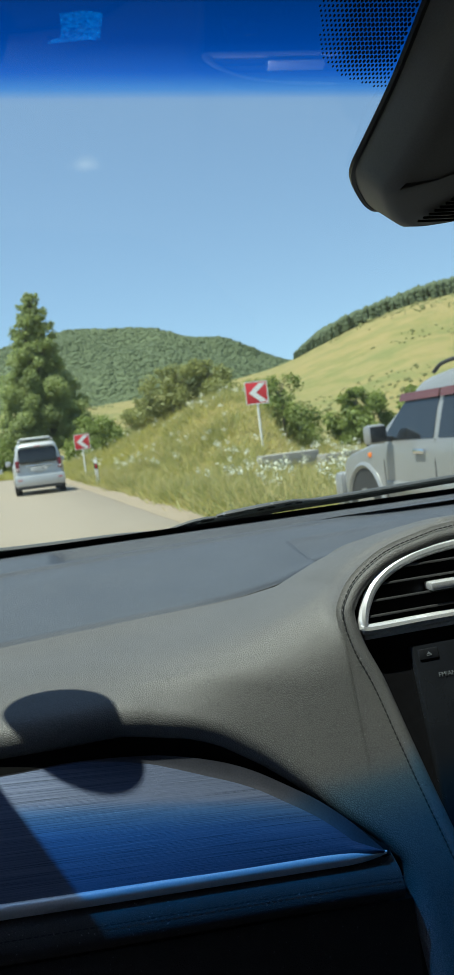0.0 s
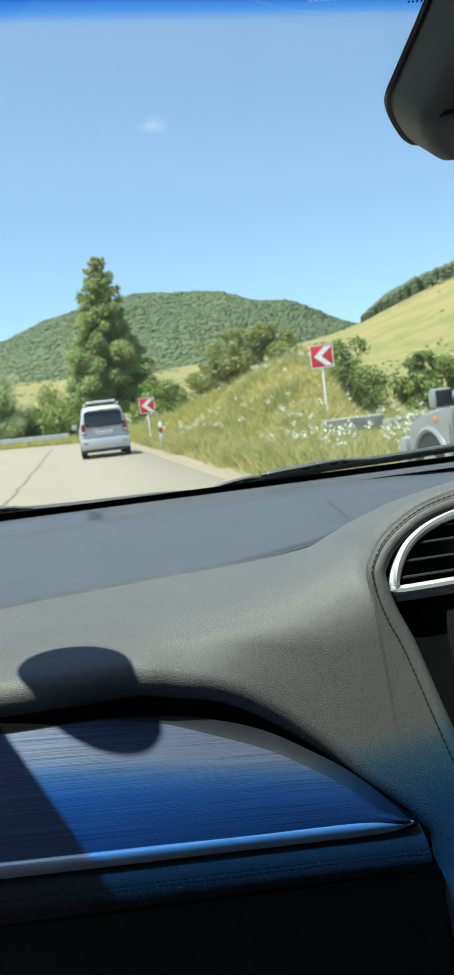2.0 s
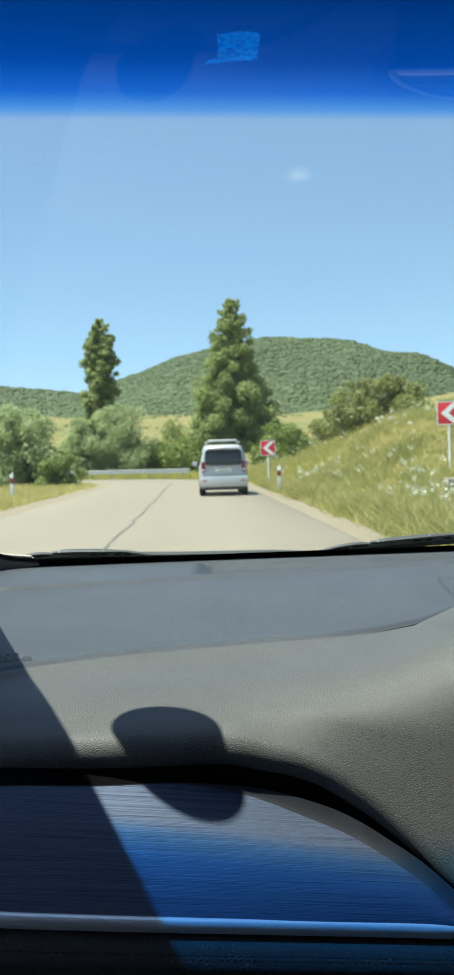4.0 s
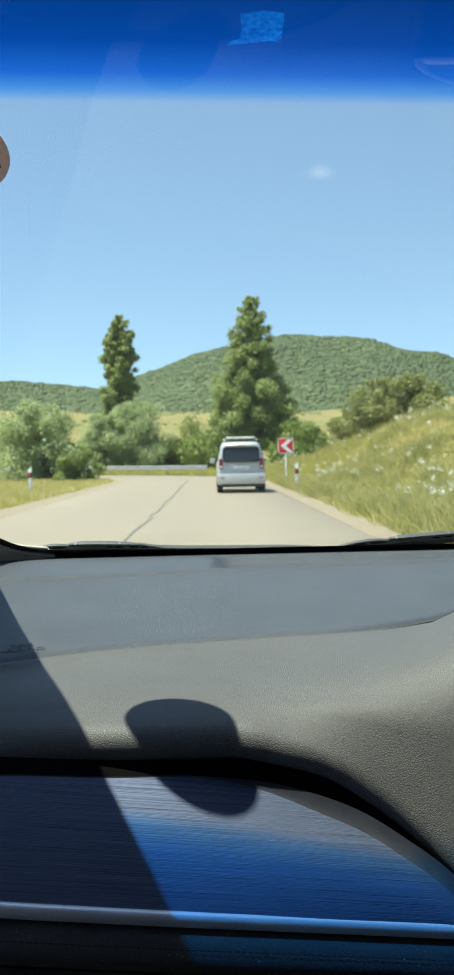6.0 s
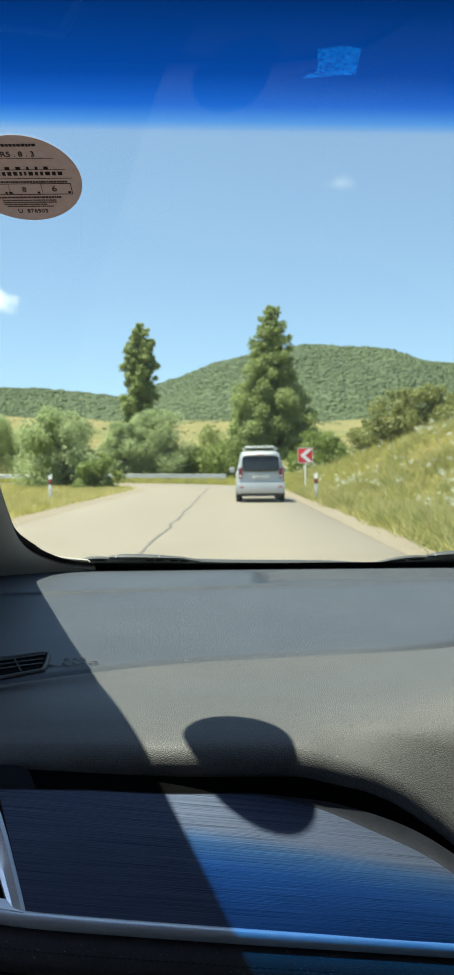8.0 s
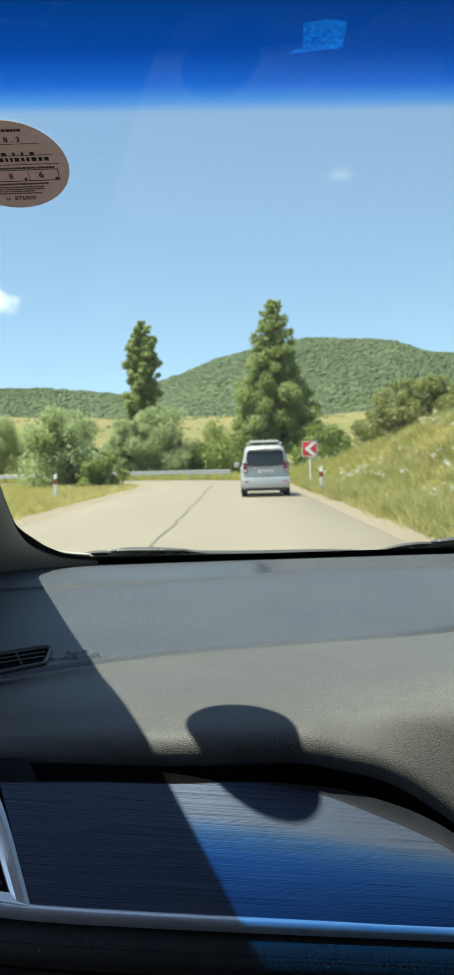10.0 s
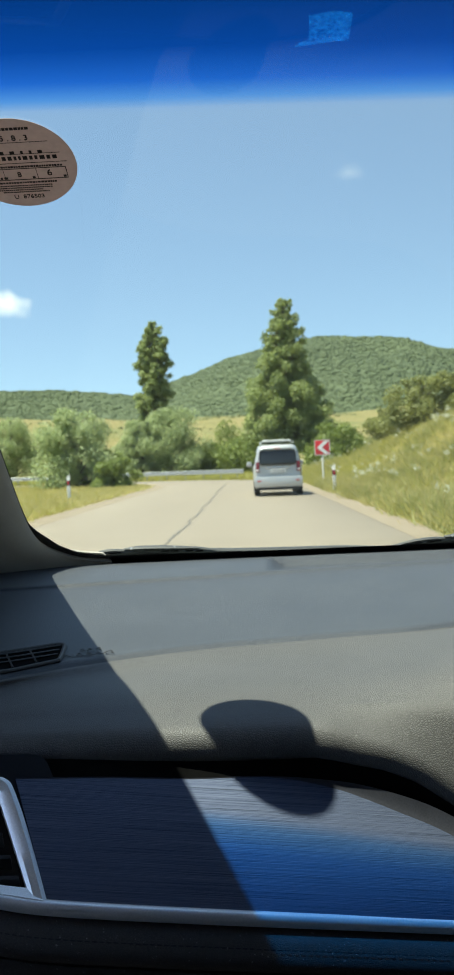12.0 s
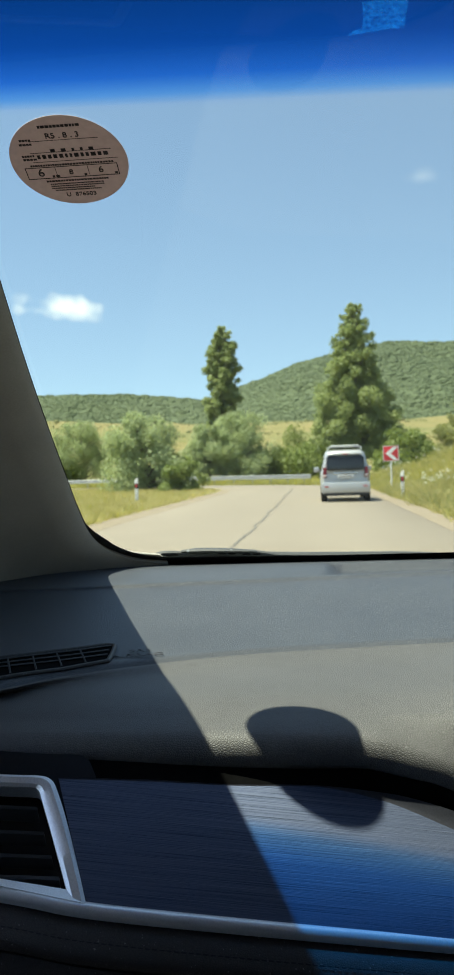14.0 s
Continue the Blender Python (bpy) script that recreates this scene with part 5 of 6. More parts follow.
def cone(w):
    return lambda t: w * (1 - 0.9 * t) * (0.94 + 0.06 * math.sin(17 * t)) * min(1.0, 0.6 + 1.8 * t) * (1 - soft((t - 0.9) / 0.16) * 0.5) + 0.35


def dome(w):
    return lambda t: w * math.sqrt(max(0.0, 1 - (1.25 * t - 0.3) ** 2 * 0.95)) * 0.95 + 0.1


def polar(az, r):
    return r * math.sin(radians(az)), r * math.cos(radians(az))


tree("poplar_tree", "tall slim dark green poplar behind the guard rail", polar(-5.6, 104), 17.4, column(2.5), M_POPLAR, 52000, 0.15, 11, 0.3, bunches=26)
tree("poplar_tree", "tall broad green poplar beside the road's bend", polar(2.6, 94), 17.6, cone(5.4), M_POPLAR, 95000, 0.15, 12, 0.35, bunches=34)
WIL = "grey-green rounded willow by the road"
for az, r, h, w, s in ((-4.6, 90, 6.6, 3.3, 13), (-6.6, 88, 5.4, 2.4, 14), (-10.6, 60, 5.2, 2.9, 15), (-14.6, 104, 7.2, 3.8, 16), (-18.6, 108, 6.4, 3.6, 17)):
    tree("willow_tree", WIL, polar(az, r), h, dome(w), M_WILLOW, 24000, 0.10, s, 0.22, 0.8)
BUS = "dense green bush in the summer grass"
for az, r, h, w, s, m in ((-8.7, 62, 2.6, 1.8, 31, M_BUSH), (-8.2, 55, 1.9, 1.3, 33, M_BUSH), (-0.8, 92, 3.5, 4.2, 34, M_BUSH), (-3.0, 93, 2.8, 3.0, 35, M_BUSH),
                          (5.4, 88, 4.6, 3.2, 36, M_BUSH), (8.6, 58, 2.4, 1.6, 37, M_OLIVE), (10.8, 50, 2.7, 1.8, 38, M_OLIVE), (13.0, 50, 2.6, 2.0, 39, M_OLIVE), (17.4, 42, 3.4, 2.0, 40, M_BUSH),
                          (6.9, 110, 3.0, 2.4, 41, M_BUSH), (9.6, 118, 3.4, 3.0, 42, M_BUSH), (15.2, 56, 1.8, 1.6, 43, M_BUSH), (-1.2, 190, 4.5, 3.0, 44, M_BUSH), (-16.6, 102, 3.4, 3.0, 45, M_BUSH),
                          (22.0, 36, 2.6, 1.3, 46, M_BUSH), (25.8, 36, 2.4, 1.1, 47, M_BUSH), (12.4, 190, 4.5, 3.5, 48, M_BUSH), (15.8, 210, 4.0, 4.5, 49, M_BUSH), (3.2, 210, 4.0, 4.0, 50, M_OLIVE), (-10, 180, 6.0, 6.0, 51, M_BUSH)):
    tree("bush", BUS, polar(az, r), h, dome(w), m, 9000 if r < 150 else 2400, 0.085 if r < 70 else 0.16, s, 0.08, 0, "bush")


def tufts(count, region, height, seed, mat, name, label, blades=5, spread=0.12, thin=1.0):
    """Grass tufts of a few blades each, joined."""
    g = np.random.RandomState(seed)
    pts = []
    while len(pts) < count:
        x, y = region(g)
        o, i = road_off(x, y)
        if max(o, i) > 0.5 + g.uniform(0, 0.5):
            pts.append((x, y, land(x, y) - 0.03))
    c = np.repeat(np.array(pts), blades, 0)
    n = len(c)
    c[:, :2] += g.normal(0, spread, (n, 2))
    a = g.uniform(0, 6.28, n)
    h = height * g.uniform(0.4, 1.25, n)
    lean = g.normal(0, 0.75, (n, 2)) * h[:, None]
    w = (0.012 + 0.05 * h) * thin
    d = np.stack([np.cos(a) * w, np.sin(a) * w, 0 * a], 1)
    tip = c + np.concatenate([lean, h[:, None]], 1)
    v = np.stack([c - d, c + d, tip], 1).reshape(-1, 3)
    return tagged(big_mesh(name, (v, np.arange(n * 3).reshape(-1, 3)), mat), label, "grass", kind="stuff")


def right_bank(g):
    y = 11 + 62 * g.uniform() ** 1.5
    return ROAD_R + 0.7 + (4 + y * 0.42) * g.uniform() ** 1.2, y


def verge(g):
    """Uneven patches along the gravel at the road's right side."""
    while True:
        y = 9 + 64 * g.uniform() ** 1.4
        q = g.uniform()
        if noise.noise(Vector((q * 1.5, y * 0.45, 3))) > 0.25 - 0.5 * q:
            return ROAD_R + 0.55 + 1.0 * q, y


def left_bank(g):
    y = 13 + 62 * g.uniform() ** 1.4
    return ROAD_L - 0.9 - (3 + y * 0.25) * g.uniform() ** 1.2, y


def far_bank(g):
    a, r = g.uniform(-0.2, 2.2), (ROAD_R - BEND_X) + 1.2 + 16 * g.uniform() ** 1.5
    return BEND_X + r * math.cos(a), BEND_Y + r * math.sin(a)


tufts(34000, right_bank, 0.18, 61, M_GRASS, "dry_grass", "dry straw-coloured roadside grass")
tufts(22000, right_bank, 0.17, 62, M_GREENGRASS, "green_grass", "rough green roadside grass")
tufts(15000, left_bank, 0.26, 63, M_GRASS, "dry_grass", "dry straw-coloured roadside grass")
tufts(15000, left_bank, 0.24, 64, M_GREENGRASS, "green_grass", "rough green roadside grass")
tufts(5200, verge, 0.085, 59, M_GREENGRASS, "verge_grass", "short green grass creeping over the gravel verge", 6, 0.09)
tufts(3600, verge, 0.10, 60, M_GRASS, "verge_grass", "short dry grass creeping over the gravel verge", 6, 0.09)
tufts(9000, far_bank, 0.4, 65, M_GREENGRASS, "green_grass", "rough green grass beyond the bend")
g = np.random.RandomState(68)
weed_spots = [right_bank(g) for k in range(260)]


def weedy(g):
    x, y = weed_spots[g.randint(len(weed_spots))]
    return x + g.normal(0, 0.45), y + g.normal(0, 0.6)


tufts(9000, weedy, 0.36, 69, M_GREENGRASS, "tall_weeds", "tall green weeds in clumps on the bank", 7, 0.16, 0.5)
tufts(16000, weedy, 0.42, 66, M_OLIVE, "tall_weeds", "tall green weeds in clumps on the bank", 7, 0.12, 0.45)
tufts(9000, weedy, 0.50, 67, M_GRASS, "dry_stalks", "tall dry seed stalks among the weeds", 5, 0.14, 0.4)
g = np.random.RandomState(71)
fc = []
for k in range(620):
    x, y = weedy(g) if k % 3 else right_bank(g)
    if x > ROAD_R + 1.8:
        fc.append((x, y, land(x, y) + g.uniform(0.35, 0.7)))
tagged(big_mesh("wild_flowers", leaf_cloud(fc, [0.11] * len(fc), 9500, 0.034, 72), M_FLOWER), "white umbels of wild flowers in the grass", "flowers", kind="stuff")

# ---- vehicles ----
def wheel(parent, at, r, w):
    th = part("wheel", tube([(-w / 2, 0, 0), (-w / 2 + 0.02, 0, 0), (w / 2 - 0.02, 0, 0), (w / 2, 0, 0)], [r * 0.93, r, r, r * 0.93], 28), M_TYRE, parent)
    th.location = at
    side = -1 if at[0] < 0 else 1
    b2 = bmesh.new()
    bmesh.ops.create_cone(b2, cap_ends=True, segments=24, radius1=r * 0.66, radius2=r * 0.6, depth=0.03, matrix=Matrix.Translation((side * (w / 2), 0, 0)) @ pose(0, 0, 0, 0, 90, 0))
    for k in range(5):
        a = k * 72
        box(b2, (side * (w / 2) - 0.005, -0.035, 0.03), (side * (w / 2) + 0.03, 0.035, r * 0.6), 0.008, pose(0, 0, 0, a))
    part("rim", b2, M_RIM, th)
    return th


def vehicle(th, L, hw, roof, belt, lean, tuck, paint, low=0.26):
    """A closed body lofted along its length. roof: (y, z) table; lean: how far the tail leans forward per metre above the belt."""
    ys = [0.0, 0.02, 0.06, 0.14, 0.3, 0.6, 0.9, 1.2, 1.6, 2.0, 2.4, 2.8, 3.1, 3.4, 3.7, L - 0.5, L - 0.25, L - 0.1, L - 0.02, L]
    verts, nv = [], 0
    for y in ys:
        zr = lerp_table(y, roof)
        end = min(y, L - y)
        pinch = 1 - 0.10 * (1 - soft(end / 0.22)) ** 2 - 0.02 * (1 - soft(end / 0.9))
        bz = min(belt, zr - 0.08)
        glassy = max(0.0, zr - bz)
        top = hw * (1 - tuck * glassy)
        prof = [(0, zr), (top * 0.55, zr - 0.006), (top * 0.82, zr - 0.022), (top * 0.95, zr - 0.06), (top, zr - 0.12 if glassy > 0.3 else zr - 0.07),
                (hw * 0.5 + top * 0.5, bz + (zr - bz) * 0.42) if glassy > 0.3 else (hw * 0.985, bz + 0.0), (hw * 0.985, bz), (hw, bz - 0.10), (hw * 1.0, 0.62), (hw * 0.985, 0.48), (hw * 0.97, low + 0.04), (hw * 0.9, low), (0, low)]
        prof = [(a, min(b, zr)) for a, b in prof]
        full = prof + [(-a, b) for a, b in prof[-2:0:-1]]
        nv = len(full)
        k = max(0.0, 1 - y / 1.2)
        for a, b in full:
            bow = 0.10 * (a / hw) ** 2 * (1 - soft(y / 0.6)) + 0.14 * (a / hw) ** 2 * -soft((y - L + 0.8) / 0.8)
            verts.append((a * pinch, y + lean * max(0.0, b - belt * 0.95) * k + bow, b))
    faces = []
    n = len(ys)
    for i in range(n - 1):
        for j in range(nv):
            faces.append((i * nv + j, i * nv + (j + 1) % nv, (i + 1) * nv + (j + 1) % nv, (i + 1) * nv + j))
    faces.append(tuple(range(nv)))
    faces.append(tuple((n - 1) * nv + j for j in range(nv))[::-1])
    part("body", (verts, [tuple(reversed(q)) for q in faces]), paint, th, sharp=50)


def slab(name, lo, hi, mat, parent, bevel=0.01, shear=0.0, label="", base=0.0):
    """A bevelled block; shear leans it forward with height."""
    b2 = box(bmesh.new(), lo, hi, bevel)
    for p in b2.verts:
        p.co.y += shear * (p.co.z - base)
    return part(name, b2, mat, parent, label)


def side_pane(name, y0, y1, z0, z1, hw, belt, zr, tuck, s, mat, parent, rake0=0.0, rake1=0.0, lift=0.006):
    """A pane bent to the car's side. s: -1 left, 1 right. rake: how far its ends lean with height."""
    verts = []
    top = hw * (1 - tuck * (zr - belt))
    for i in range(7):
        for j in range(4):
            t, u = i / 6, j / 3
            z = z0 + (z1 - z0) * u
            y = (y0 + rake0 * u) * (1 - t) + (y1 + rake1 * u) * t
            x = float(np.interp(z, [belt - 0.1, belt, belt + (zr - belt) * 0.42, zr - 0.12], [hw, hw * 0.985, (hw + top) / 2, top]))
            verts.append((s * (x + lift), y, z))
    return part(name, solid_sheet(verts, grid_faces(7, 4), 7, 4, (-s * 0.012, 0, 0)), mat, parent)


# silver van ahead
van = thing("van", "silver family van with roof rack driving ahead on the road", "van", (1.05, 31.4, 0.03))
VAN_ROOF = [(0, 1.66), (0.06, 1.72), (0.3, 1.77), (1.2, 1.80), (2.2, 1.79), (2.7, 1.72), (3.1, 1.45), (3.5, 1.10), (3.7, 1.02), (4.2, 0.9), (4.38, 0.75), (4.4, 0.62)]
vehicle(van, 4.4, 0.85, VAN_ROOF, 1.02, 0.16, 0.27, M_SILVER)
slab("rear_window", (-0.63, -0.028, 1.06), (0.63, 0.03, 1.57), M_DARKGLASS, van, 0.09, 0.17, "tinted rear window", 1.0)
for s in (-1, 1):
    lamp = slab("tail_lamp", (s * 0.70 - 0.065, -0.01, 0.82), (s * 0.70 + 0.065, 0.14, 1.18), M_TAILDARK, van, 0.03, 0.08, "red tail lamp", 0.9)
    slab("lamp_insert", (s * 0.70 - 0.05, -0.016, 0.86), (s * 0.70 + 0.045, 0.05, 0.93), M_TAILWHITE, lamp, 0.012, 0.08, "", 0.9)
    side_pane("side_window", 0.35, 1.25, 1.07, 1.52, 0.85, 1.02, 1.79, 0.27, s, M_DARKGLASS, van, 0.08, 0)
    side_pane("side_window", 1.32, 2.2, 1.07, 1.53, 0.85, 1.02, 1.79, 0.27, s, M_DARKGLASS, van)
    side_pane("side_window", 2.27, 3.25, 1.07, 1.52, 0.85, 1.02, 1.79, 0.27, s, M_DARKGLASS, van, 0, -0.42)
    m = slab("mirror", (s * 0.97 - 0.11, 3.0, 1.02), (s * 0.97 + 0.09, 3.12, 1.2), M_SILVER, van, 0.04)
    slab("mirror_arm", (s * 0.87 - 0.05, 3.03, 1.04), (s * 0.87 + 0.05, 3.1, 1.1), M_TRIM, van, 0.01)
    slab("reflector", (s * 0.66 - 0.07, -0.105, 0.50), (s * 0.66 + 0.07, -0.05, 0.54), M_TAIL, van, 0.008)
    part("sliding_rail", tube([(s * 0.845, 0.3, 0.9), (s * 0.846, 1.2, 0.9), (s * 0.846, 1.5, 0.9)], 0.012, 6), M_TRIM, van)
    for y in (0.72, 3.5):
        wheel(van, (s * 0.73, y, 0.31), 0.31, 0.19)
        b2 = bmesh.new()
        bmesh.ops.create_cone(b2, cap_ends=True, segments=28, radius1=0.37, radius2=0.37, depth=0.03, matrix=Matrix.Translation((s * 0.825, y, 0.33)) @ pose(0, 0, 0, 0, 90, 0))
        part("wheel_arch", b2, M_TRIM, van)
    part("roof_rail", tube(curve_pts([(s * 0.56, 0.25, 1.78), (s * 0.565, 0.4, 1.845), (s * 0.57, 1.2, 1.865), (s * 0.57, 2.1, 1.85), (s * 0.56, 2.3, 1.79)], 16), 0.018, 8), M_ZINC, van)
slab("bumper", (-0.83, -0.10, 0.30), (0.83, 0.16, 0.66), M_SILVER, van, 0.06)
slab("under_valance", (-0.72, -0.06, 0.20), (0.72, 0.3, 0.33), M_TRIM, van, 0.02)
slab("tailgate_bar", (-0.42, -0.022, 0.955), (0.42, 0.03, 0.995), M_CHROME, van, 0.012)
pl8 = slab("number_plate", (-0.26, -0.035, 0.80), (0.26, 0.02, 0.92), M_PLATE, van, 0.006)
for k in range(6):
    slab("plate_bar", (-0.20 + 0.072 * k, -0.039, 0.825), (-0.165 + 0.072 * k, -0.03, 0.895), M_TRIM, pl8, 0.002)
slab("tailgate_handle", (-0.16, -0.03, 0.935), (0.16, 0.0, 0.95), M_TRIM, van, 0.005)
slab("rear_wiper", (-0.02, -0.045, 1.07), (0.42, -0.03, 1.085), M_TRIM, van, 0.004, 0.0)
slab("roof_spoiler", (-0.54, 0.02, 1.60), (0.54, 0.3, 1.655), M_SILVER, van, 0.025, 0.0)
slab("brake_lamp", (-0.10, 0.012, 1.615), (0.10, 0.05, 1.64), M_TAIL, van, 0.006)
for y in (0.5, 1.1, 1.7):
    slab("cross_bar", (-0.58, y, 1.86), (0.58, y + 0.05, 1.885), M_ZINC, van, 0.008)
slab("rack_tray", (-0.50, 0.45, 1.885), (0.50, 1.8, 1.94), M_POST, van, 0.02, 0, "white slatted tray on the roof rack")

# grey estate standing on the verge
SUVY = 5.0
suv = thing("estate_car", "dusty silver-grey off-road estate car standing on the verge", "car", (4.32, SUVY, -0.04))
SUV_ROOF = [(0, 1.50), (0.06, 1.57), (0.3, 1.62), (1.2, 1.66), (2.2, 1.64), (2.55, 1.58), (2.9, 1.32), (3.2, 1.12), (3.45, 1.06), (4.1, 0.98), (4.36, 0.84), (4.4, 0.66)]
vehicle(suv, 4.4, 0.88, SUV_ROOF, 1.02, 0.10, 0.30, M_GREYPAINT, 0.34)
slab("rear_window", (-0.62, -0.024, 1.06), (0.62, 0.03, 1.45), M_DARKGLASS, suv, 0.04, 0.11, "dark rear window", 1.0)
for s in (-1, 1):
    lamp = slab("tail_lamp", (s * 0.77 - 0.06, 0.0, 0.92), (s * 0.77 + 0.06, 0.18, 1.50), M_TAIL, suv, 0.03, 0.06, "tall red tail lamp", 0.9)
    slab("lamp_insert", (s * 0.77 - 0.045, -0.008, 1.10), (s * 0.77 + 0.045, 0.1, 1.26), M_TAILWHITE, lamp, 0.015, 0.06, "", 0.9)
    side_pane("side_window", 0.42, 0.95, 1.06, 1.42, 0.88, 1.02, 1.64, 0.30, s, M_DARKGLASS, suv, 0.10, 0)
    side_pane("side_window", 1.05, 1.88, 1.06, 1.44, 0.88, 1.02, 1.64, 0.30, s, M_DARKGLASS, suv)
    side_pane("side_window", 1.97, 3.02, 1.06, 1.43, 0.88, 1.02, 1.64, 0.30, s, M_DARKGLASS, suv, 0, -0.42)
    for y0, y1 in ((1.0, 1.92), (1.95, 2.72)):
        side_pane("window_visor", y0, y1, 1.40, 1.47, 0.88, 1.02, 1.64, 0.30, s, M_VISOR, suv, 0, 0, 0.03)
    for y0 in (1.0, 1.93, 2.98):
        side_pane("door_gap", y0, y0 + 0.012, 0.45, 1.05, 0.88, 1.02, 1.64, 0.30, s, M_TRIM, suv, 0, 0, 0.004)
    for y0 in (1.12, 2.1):
        h = slab("door_handle", (s * 0.885 - 0.025, y0, 0.93), (s * 0.885 + 0.025, y0 + 0.2, 0.975), M_CHROME, suv, 0.014, 0, "chrome door handle")
    slab("side_moulding", (s * 0.885 - 0.02, 0.98, 0.58), (s * 0.885 + 0.012, 2.95, 0.68), M_GREYPAINT, suv, 0.015)
    slab("turn_signal", (s * 0.875 - 0.012, 3.28, 0.90), (s * 0.875 + 0.012, 3.36, 0.95), M_AMBER, suv, 0.008, 0, "amber side lamp")
    m = slab("mirror", (s * 1.0 - 0.11, 2.74, 1.04), (s * 1.0 + 0.08, 2.9, 1.22), M_GREYPAINT, suv, 0.045)
    slab("mirror_glass", (s * 1.0 - 0.09, 2.733, 1.06), (s * 1.0 + 0.06, 2.75, 1.2), M_DARKGLASS, m, 0.005)
    slab("mirror_arm", (s * 0.9 - 0.05, 2.8, 1.05), (s * 0.9 + 0.05, 2.87, 1.1), M_TRIM, suv, 0.012)
    for y in (0.78, 3.5):
        wheel(suv, (s * 0.77, y, 0.36), 0.36, 0.22)
        b2 = bmesh.new()
        bmesh.ops.create_cone(b2, cap_ends=True, segments=30, radius1=0.43, radius2=0.43, depth=0.03, matrix=Matrix.Translation((s * 0.868, y, 0.38)) @ pose(0, 0, 0, 0, 90, 0))
        part("wheel_arch", b2, M_TRIM, suv)
        b2 = bmesh.new()
        v, f = tube([(s * 0.872, y + 0.45 * math.cos(a), 0.38 + 0.45 * math.sin(a)) for a in np.linspace(0, math.pi, 18)], 0.035, 6)
        part("wing_flare", (v, f), M_GREYPAINT, suv)
    part("roof_rail", tube(curve_pts([(s * 0.60, 0.25, 1.62), (s * 0.60, 0.4, 1.675), (s * 0.60, 1.2, 1.71), (s * 0.60, 2.1, 1.69), (s * 0.60, 2.35, 1.62)], 16), 0.018, 8), M_TRIM, suv)
slab("bumper", (-0.87, -0.12, 0.36), (0.87, 0.16, 0.72), M_GREYPAINT, suv, 0.06)
slab("front_bumper", (-0.86, 4.26, 0.36), (0.86, 4.47, 0.74), M_GREYPAINT, suv, 0.07)
pl8 = slab("number_plate", (-0.26, -0.045, 0.84), (0.26, 0.02, 0.95), M_PLATE, suv, 0.006)
slab("plate_band", (-0.26, -0.049, 0.842), (-0.215, -0.03, 0.948), M_PLATEBLUE, pl8, 0.002)
for k in range(6):
    slab("plate_bar", (-0.18 + 0.07 * k, -0.049, 0.865), (-0.145 + 0.07 * k, -0.04, 0.93), M_TRIM, pl8, 0.002)


# ---- roadside furniture ----
def chevron_sign(at, turn):
    x, y = at
    th = thing("chevron_sign", "red and white bend sign with a chevron on a post", "road sign", (x, y, land(x, y) - 0.1), "bend signs")
    th.rotation_euler = (0, 0, radians(turn))
    part("post", tube([(0, 0.03, 0), (0, 0.03, 2.15)], 0.038, 10), M_POST, th)
    plate = slab("sign_plate", (-0.36, -0.012, 1.55), (0.36, 0.012, 2.27), M_SIGNRED, th, 0.01)
    b2 = prism([(x0, -0.018, z0) for x0, z0 in ((0.10, 2.21), (-0.24, 1.91), (0.10, 1.61), (0.33, 1.61), (-0.01, 1.91), (0.33, 2.21))], (0, 0.006, 0))
    part("chevron", b2, M_SIGNWHITE, plate, "white chevron", smooth=False)
    b2 = bmesh.new()
    for lo, hi in (((-0.36, -0.016, 2.245), (0.36, -0.011, 2.27)), ((-0.36, -0.016, 1.55), (0.36, -0.011, 1.575)), ((-0.36, -0.016, 1.575), (-0.335, -0.011, 2.245)), ((0.335, -0.016, 1.575), (0.36, -0.011, 2.245))):
        box(b2, lo, hi)
    part("sign_border", b2, M_SIGNWHITE, plate, smooth=False)
    for z in (1.7, 2.12):
        slab("bracket", (-0.06, 0.012, z), (0.06, 0.075, z + 0.03), M_ZINC, th, 0.004)
    return th


chevron_sign((3.55, 43.0), -4)
chevron_sign(polar(15.9, 29), -12)

x, y = polar(9.4, 58)
warn = thing("warning_sign", "red-bordered triangular warning sign on a grey post", "road sign", (x, y, land(x, y) - 0.1))
part("post", tube([(0, 0.03, 0), (0, 0.03, 2.3)], 0.03, 8), M_ZINC, warn)
part("sign_plate", prism([(-0.42, 0, 1.62), (0.42, 0, 1.62), (0, 0, 2.36)], (0, 0.012, 0)), M_SIGNRED, warn, smooth=False)
part("sign_face", prism([(-0.29, -0.006, 1.70), (0.29, -0.006, 1.70), (0, -0.006, 2.20)], (0, 0.006, 0)), M_SIGNWHITE, warn, smooth=False)
slab("sign_mark", (-0.035, -0.011, 1.76), (0.035, -0.006, 2.02), M_TRIM, warn, 0.002)


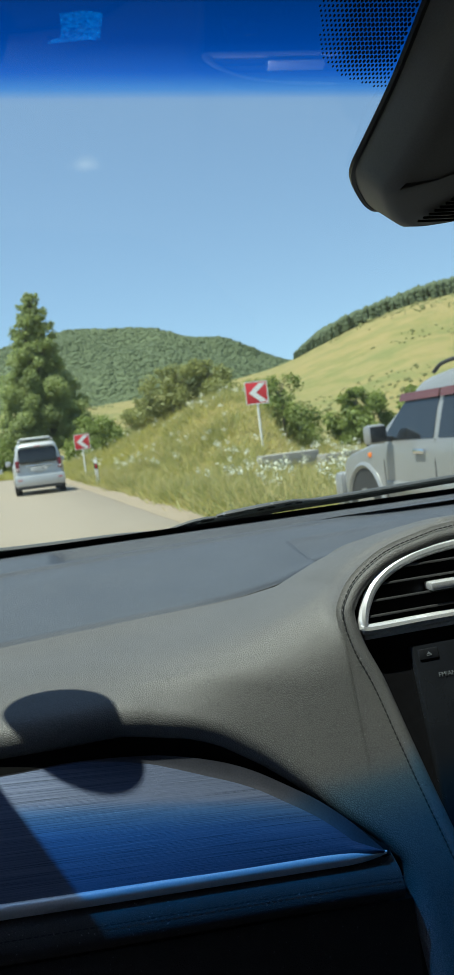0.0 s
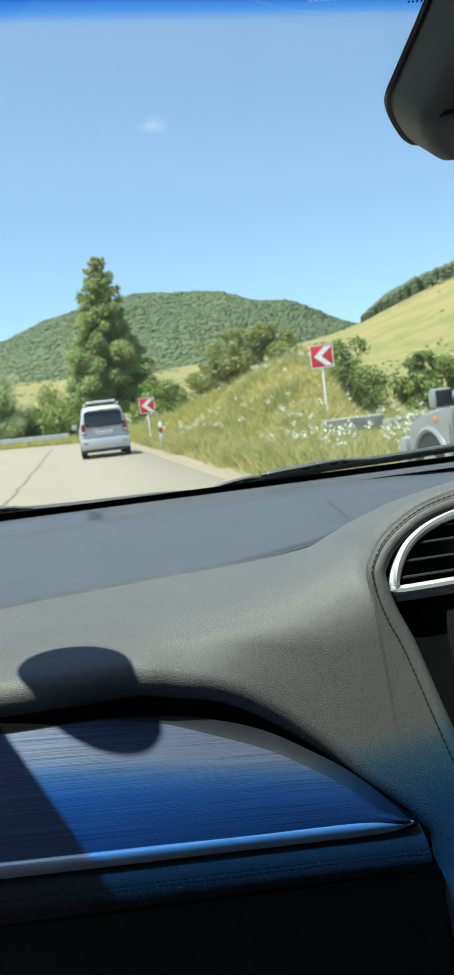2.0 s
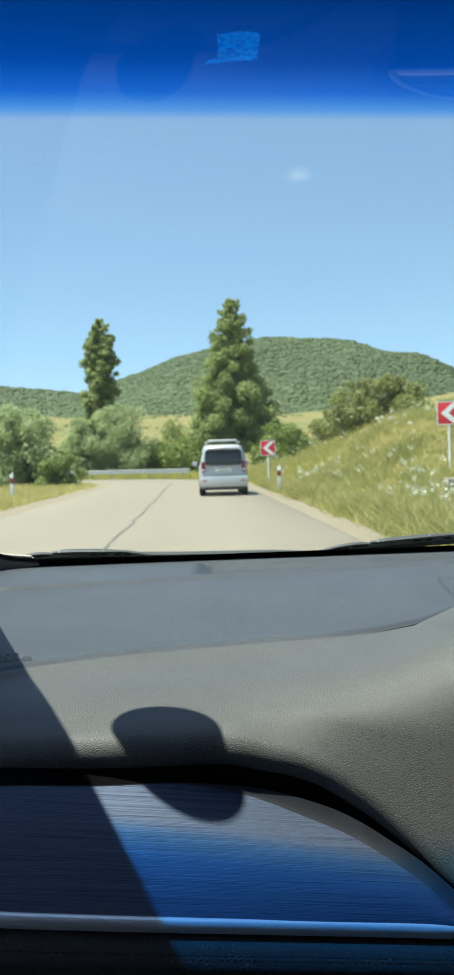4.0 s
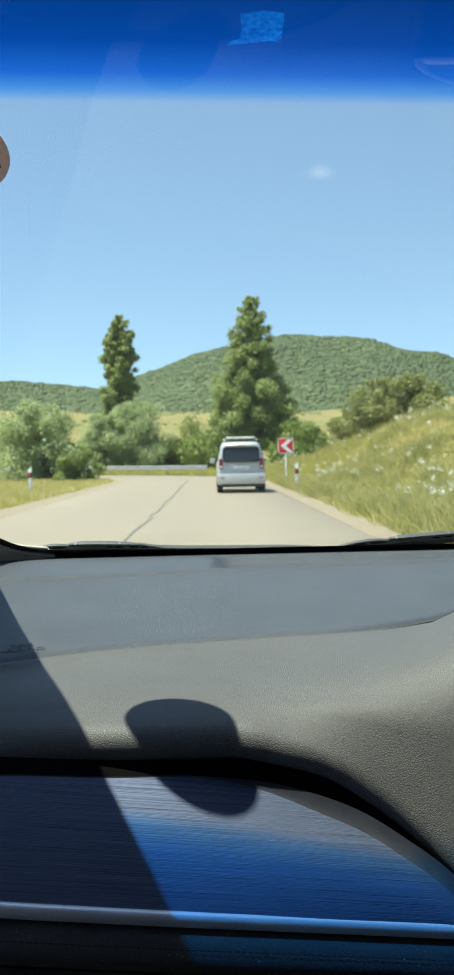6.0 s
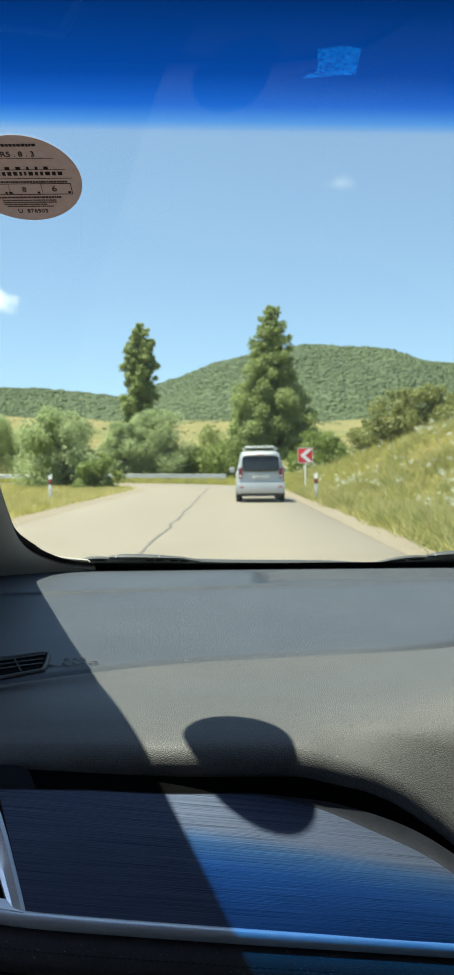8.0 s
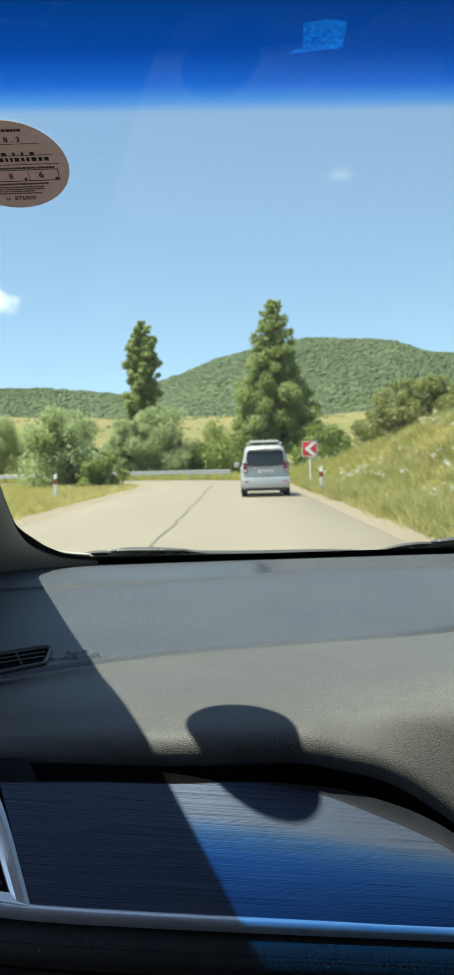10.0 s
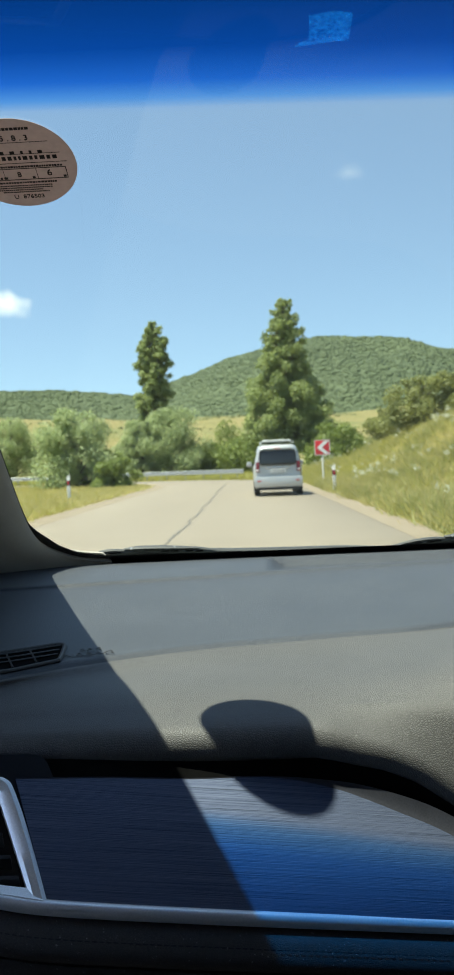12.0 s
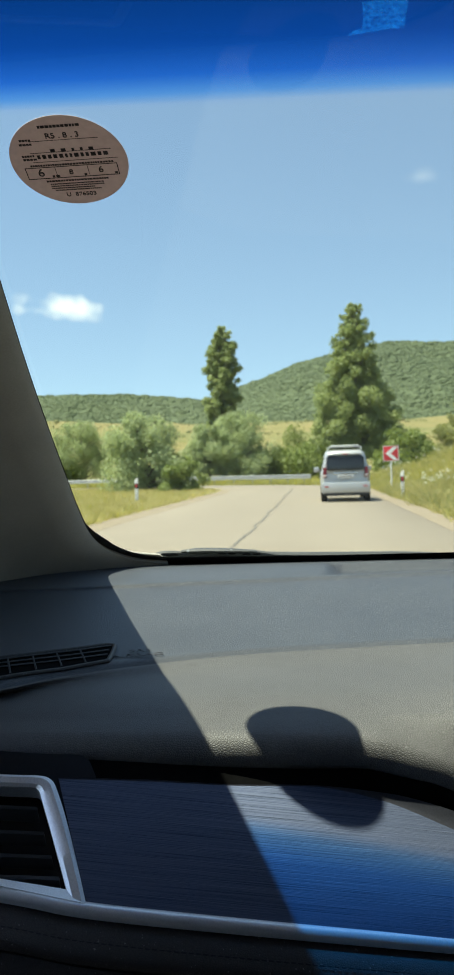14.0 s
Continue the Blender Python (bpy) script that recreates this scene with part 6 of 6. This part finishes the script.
def marker_post(at):
    x, y = at
    th = thing("marker_post", "white roadside marker post with a dark red band", "marker post", (x, y, land(x, y) - 0.08), "marker posts")
    b2 = box(bmesh.new(), (-0.065, -0.05, 0), (0.065, 0.05, 1.1), 0.02)
    for p in b2.verts:
        if p.co.z > 1.0:
            p.co.z += 0.05 * (p.co.x / 0.065)
    part("post", b2, M_POST, th)
    slab("band", (-0.068, -0.054, 0.72), (0.068, 0.054, 0.92), M_TRIM, th, 0.01)
    slab("reflector", (-0.03, -0.058, 0.74), (0.03, -0.05, 0.90), M_SIGNRED, th, 0.004)
    return th


marker_post((3.25, 34.5))
marker_post(polar(22.6, 17.5))
marker_post(polar(-11.2, 36))
marker_post((3.5, 60))


def concrete_block(at, turn):
    x, y = at
    th = thing("concrete_block", "weathered grey concrete barrier block on the verge", "concrete block", (x, y, land(x, y) - 0.03), "barrier blocks")
    th.rotation_euler = (0, 0, radians(turn))
    b2 = box(bmesh.new(), (-0.85, -0.22, 0), (0.85, 0.22, 0.55), 0.03)
    for p in b2.verts:
        p.co += Vector([noise.noise(p.co * 4 + Vector((k * 7, at[0], 0))) * 0.02 for k in range(3)])
    part("block", b2, M_CONCRETE, th)
    return th


concrete_block(polar(17.4, 25), 6)
concrete_block(polar(21.2, 24), 10)

# guard rail round the outside of the bend
rail = thing("guard_rail", "galvanised steel guard rail round the road's bend", "guard rail")
RR = ROAD_R - BEND_X + 1.3
RA = np.linspace(0.5, 2.0, 44)
wave = [(0.0, 0.42), (0.05, 0.46), (0.05, 0.52), (0.0, 0.565), (0.0, 0.60), (0.05, 0.645), (0.05, 0.705), (0.0, 0.745)]
rv = [(BEND_X + (RR - d) * math.cos(a), BEND_Y + (RR - d) * math.sin(a), h - 0.02) for a in RA for d, h in wave]
part("beam", solid_sheet(rv, grid_faces(len(RA), len(wave)), len(RA), len(wave), (0.02, 0.02, 0)), M_ZINC, rail)
for a in RA[1::2]:
    x, y = BEND_X + (RR + 0.1) * math.cos(a), BEND_Y + (RR + 0.1) * math.sin(a)
    slab("rail_post", (x - 0.05, y - 0.05, -0.2), (x + 0.05, y + 0.05, 0.72), M_ZINC, rail, 0.008)
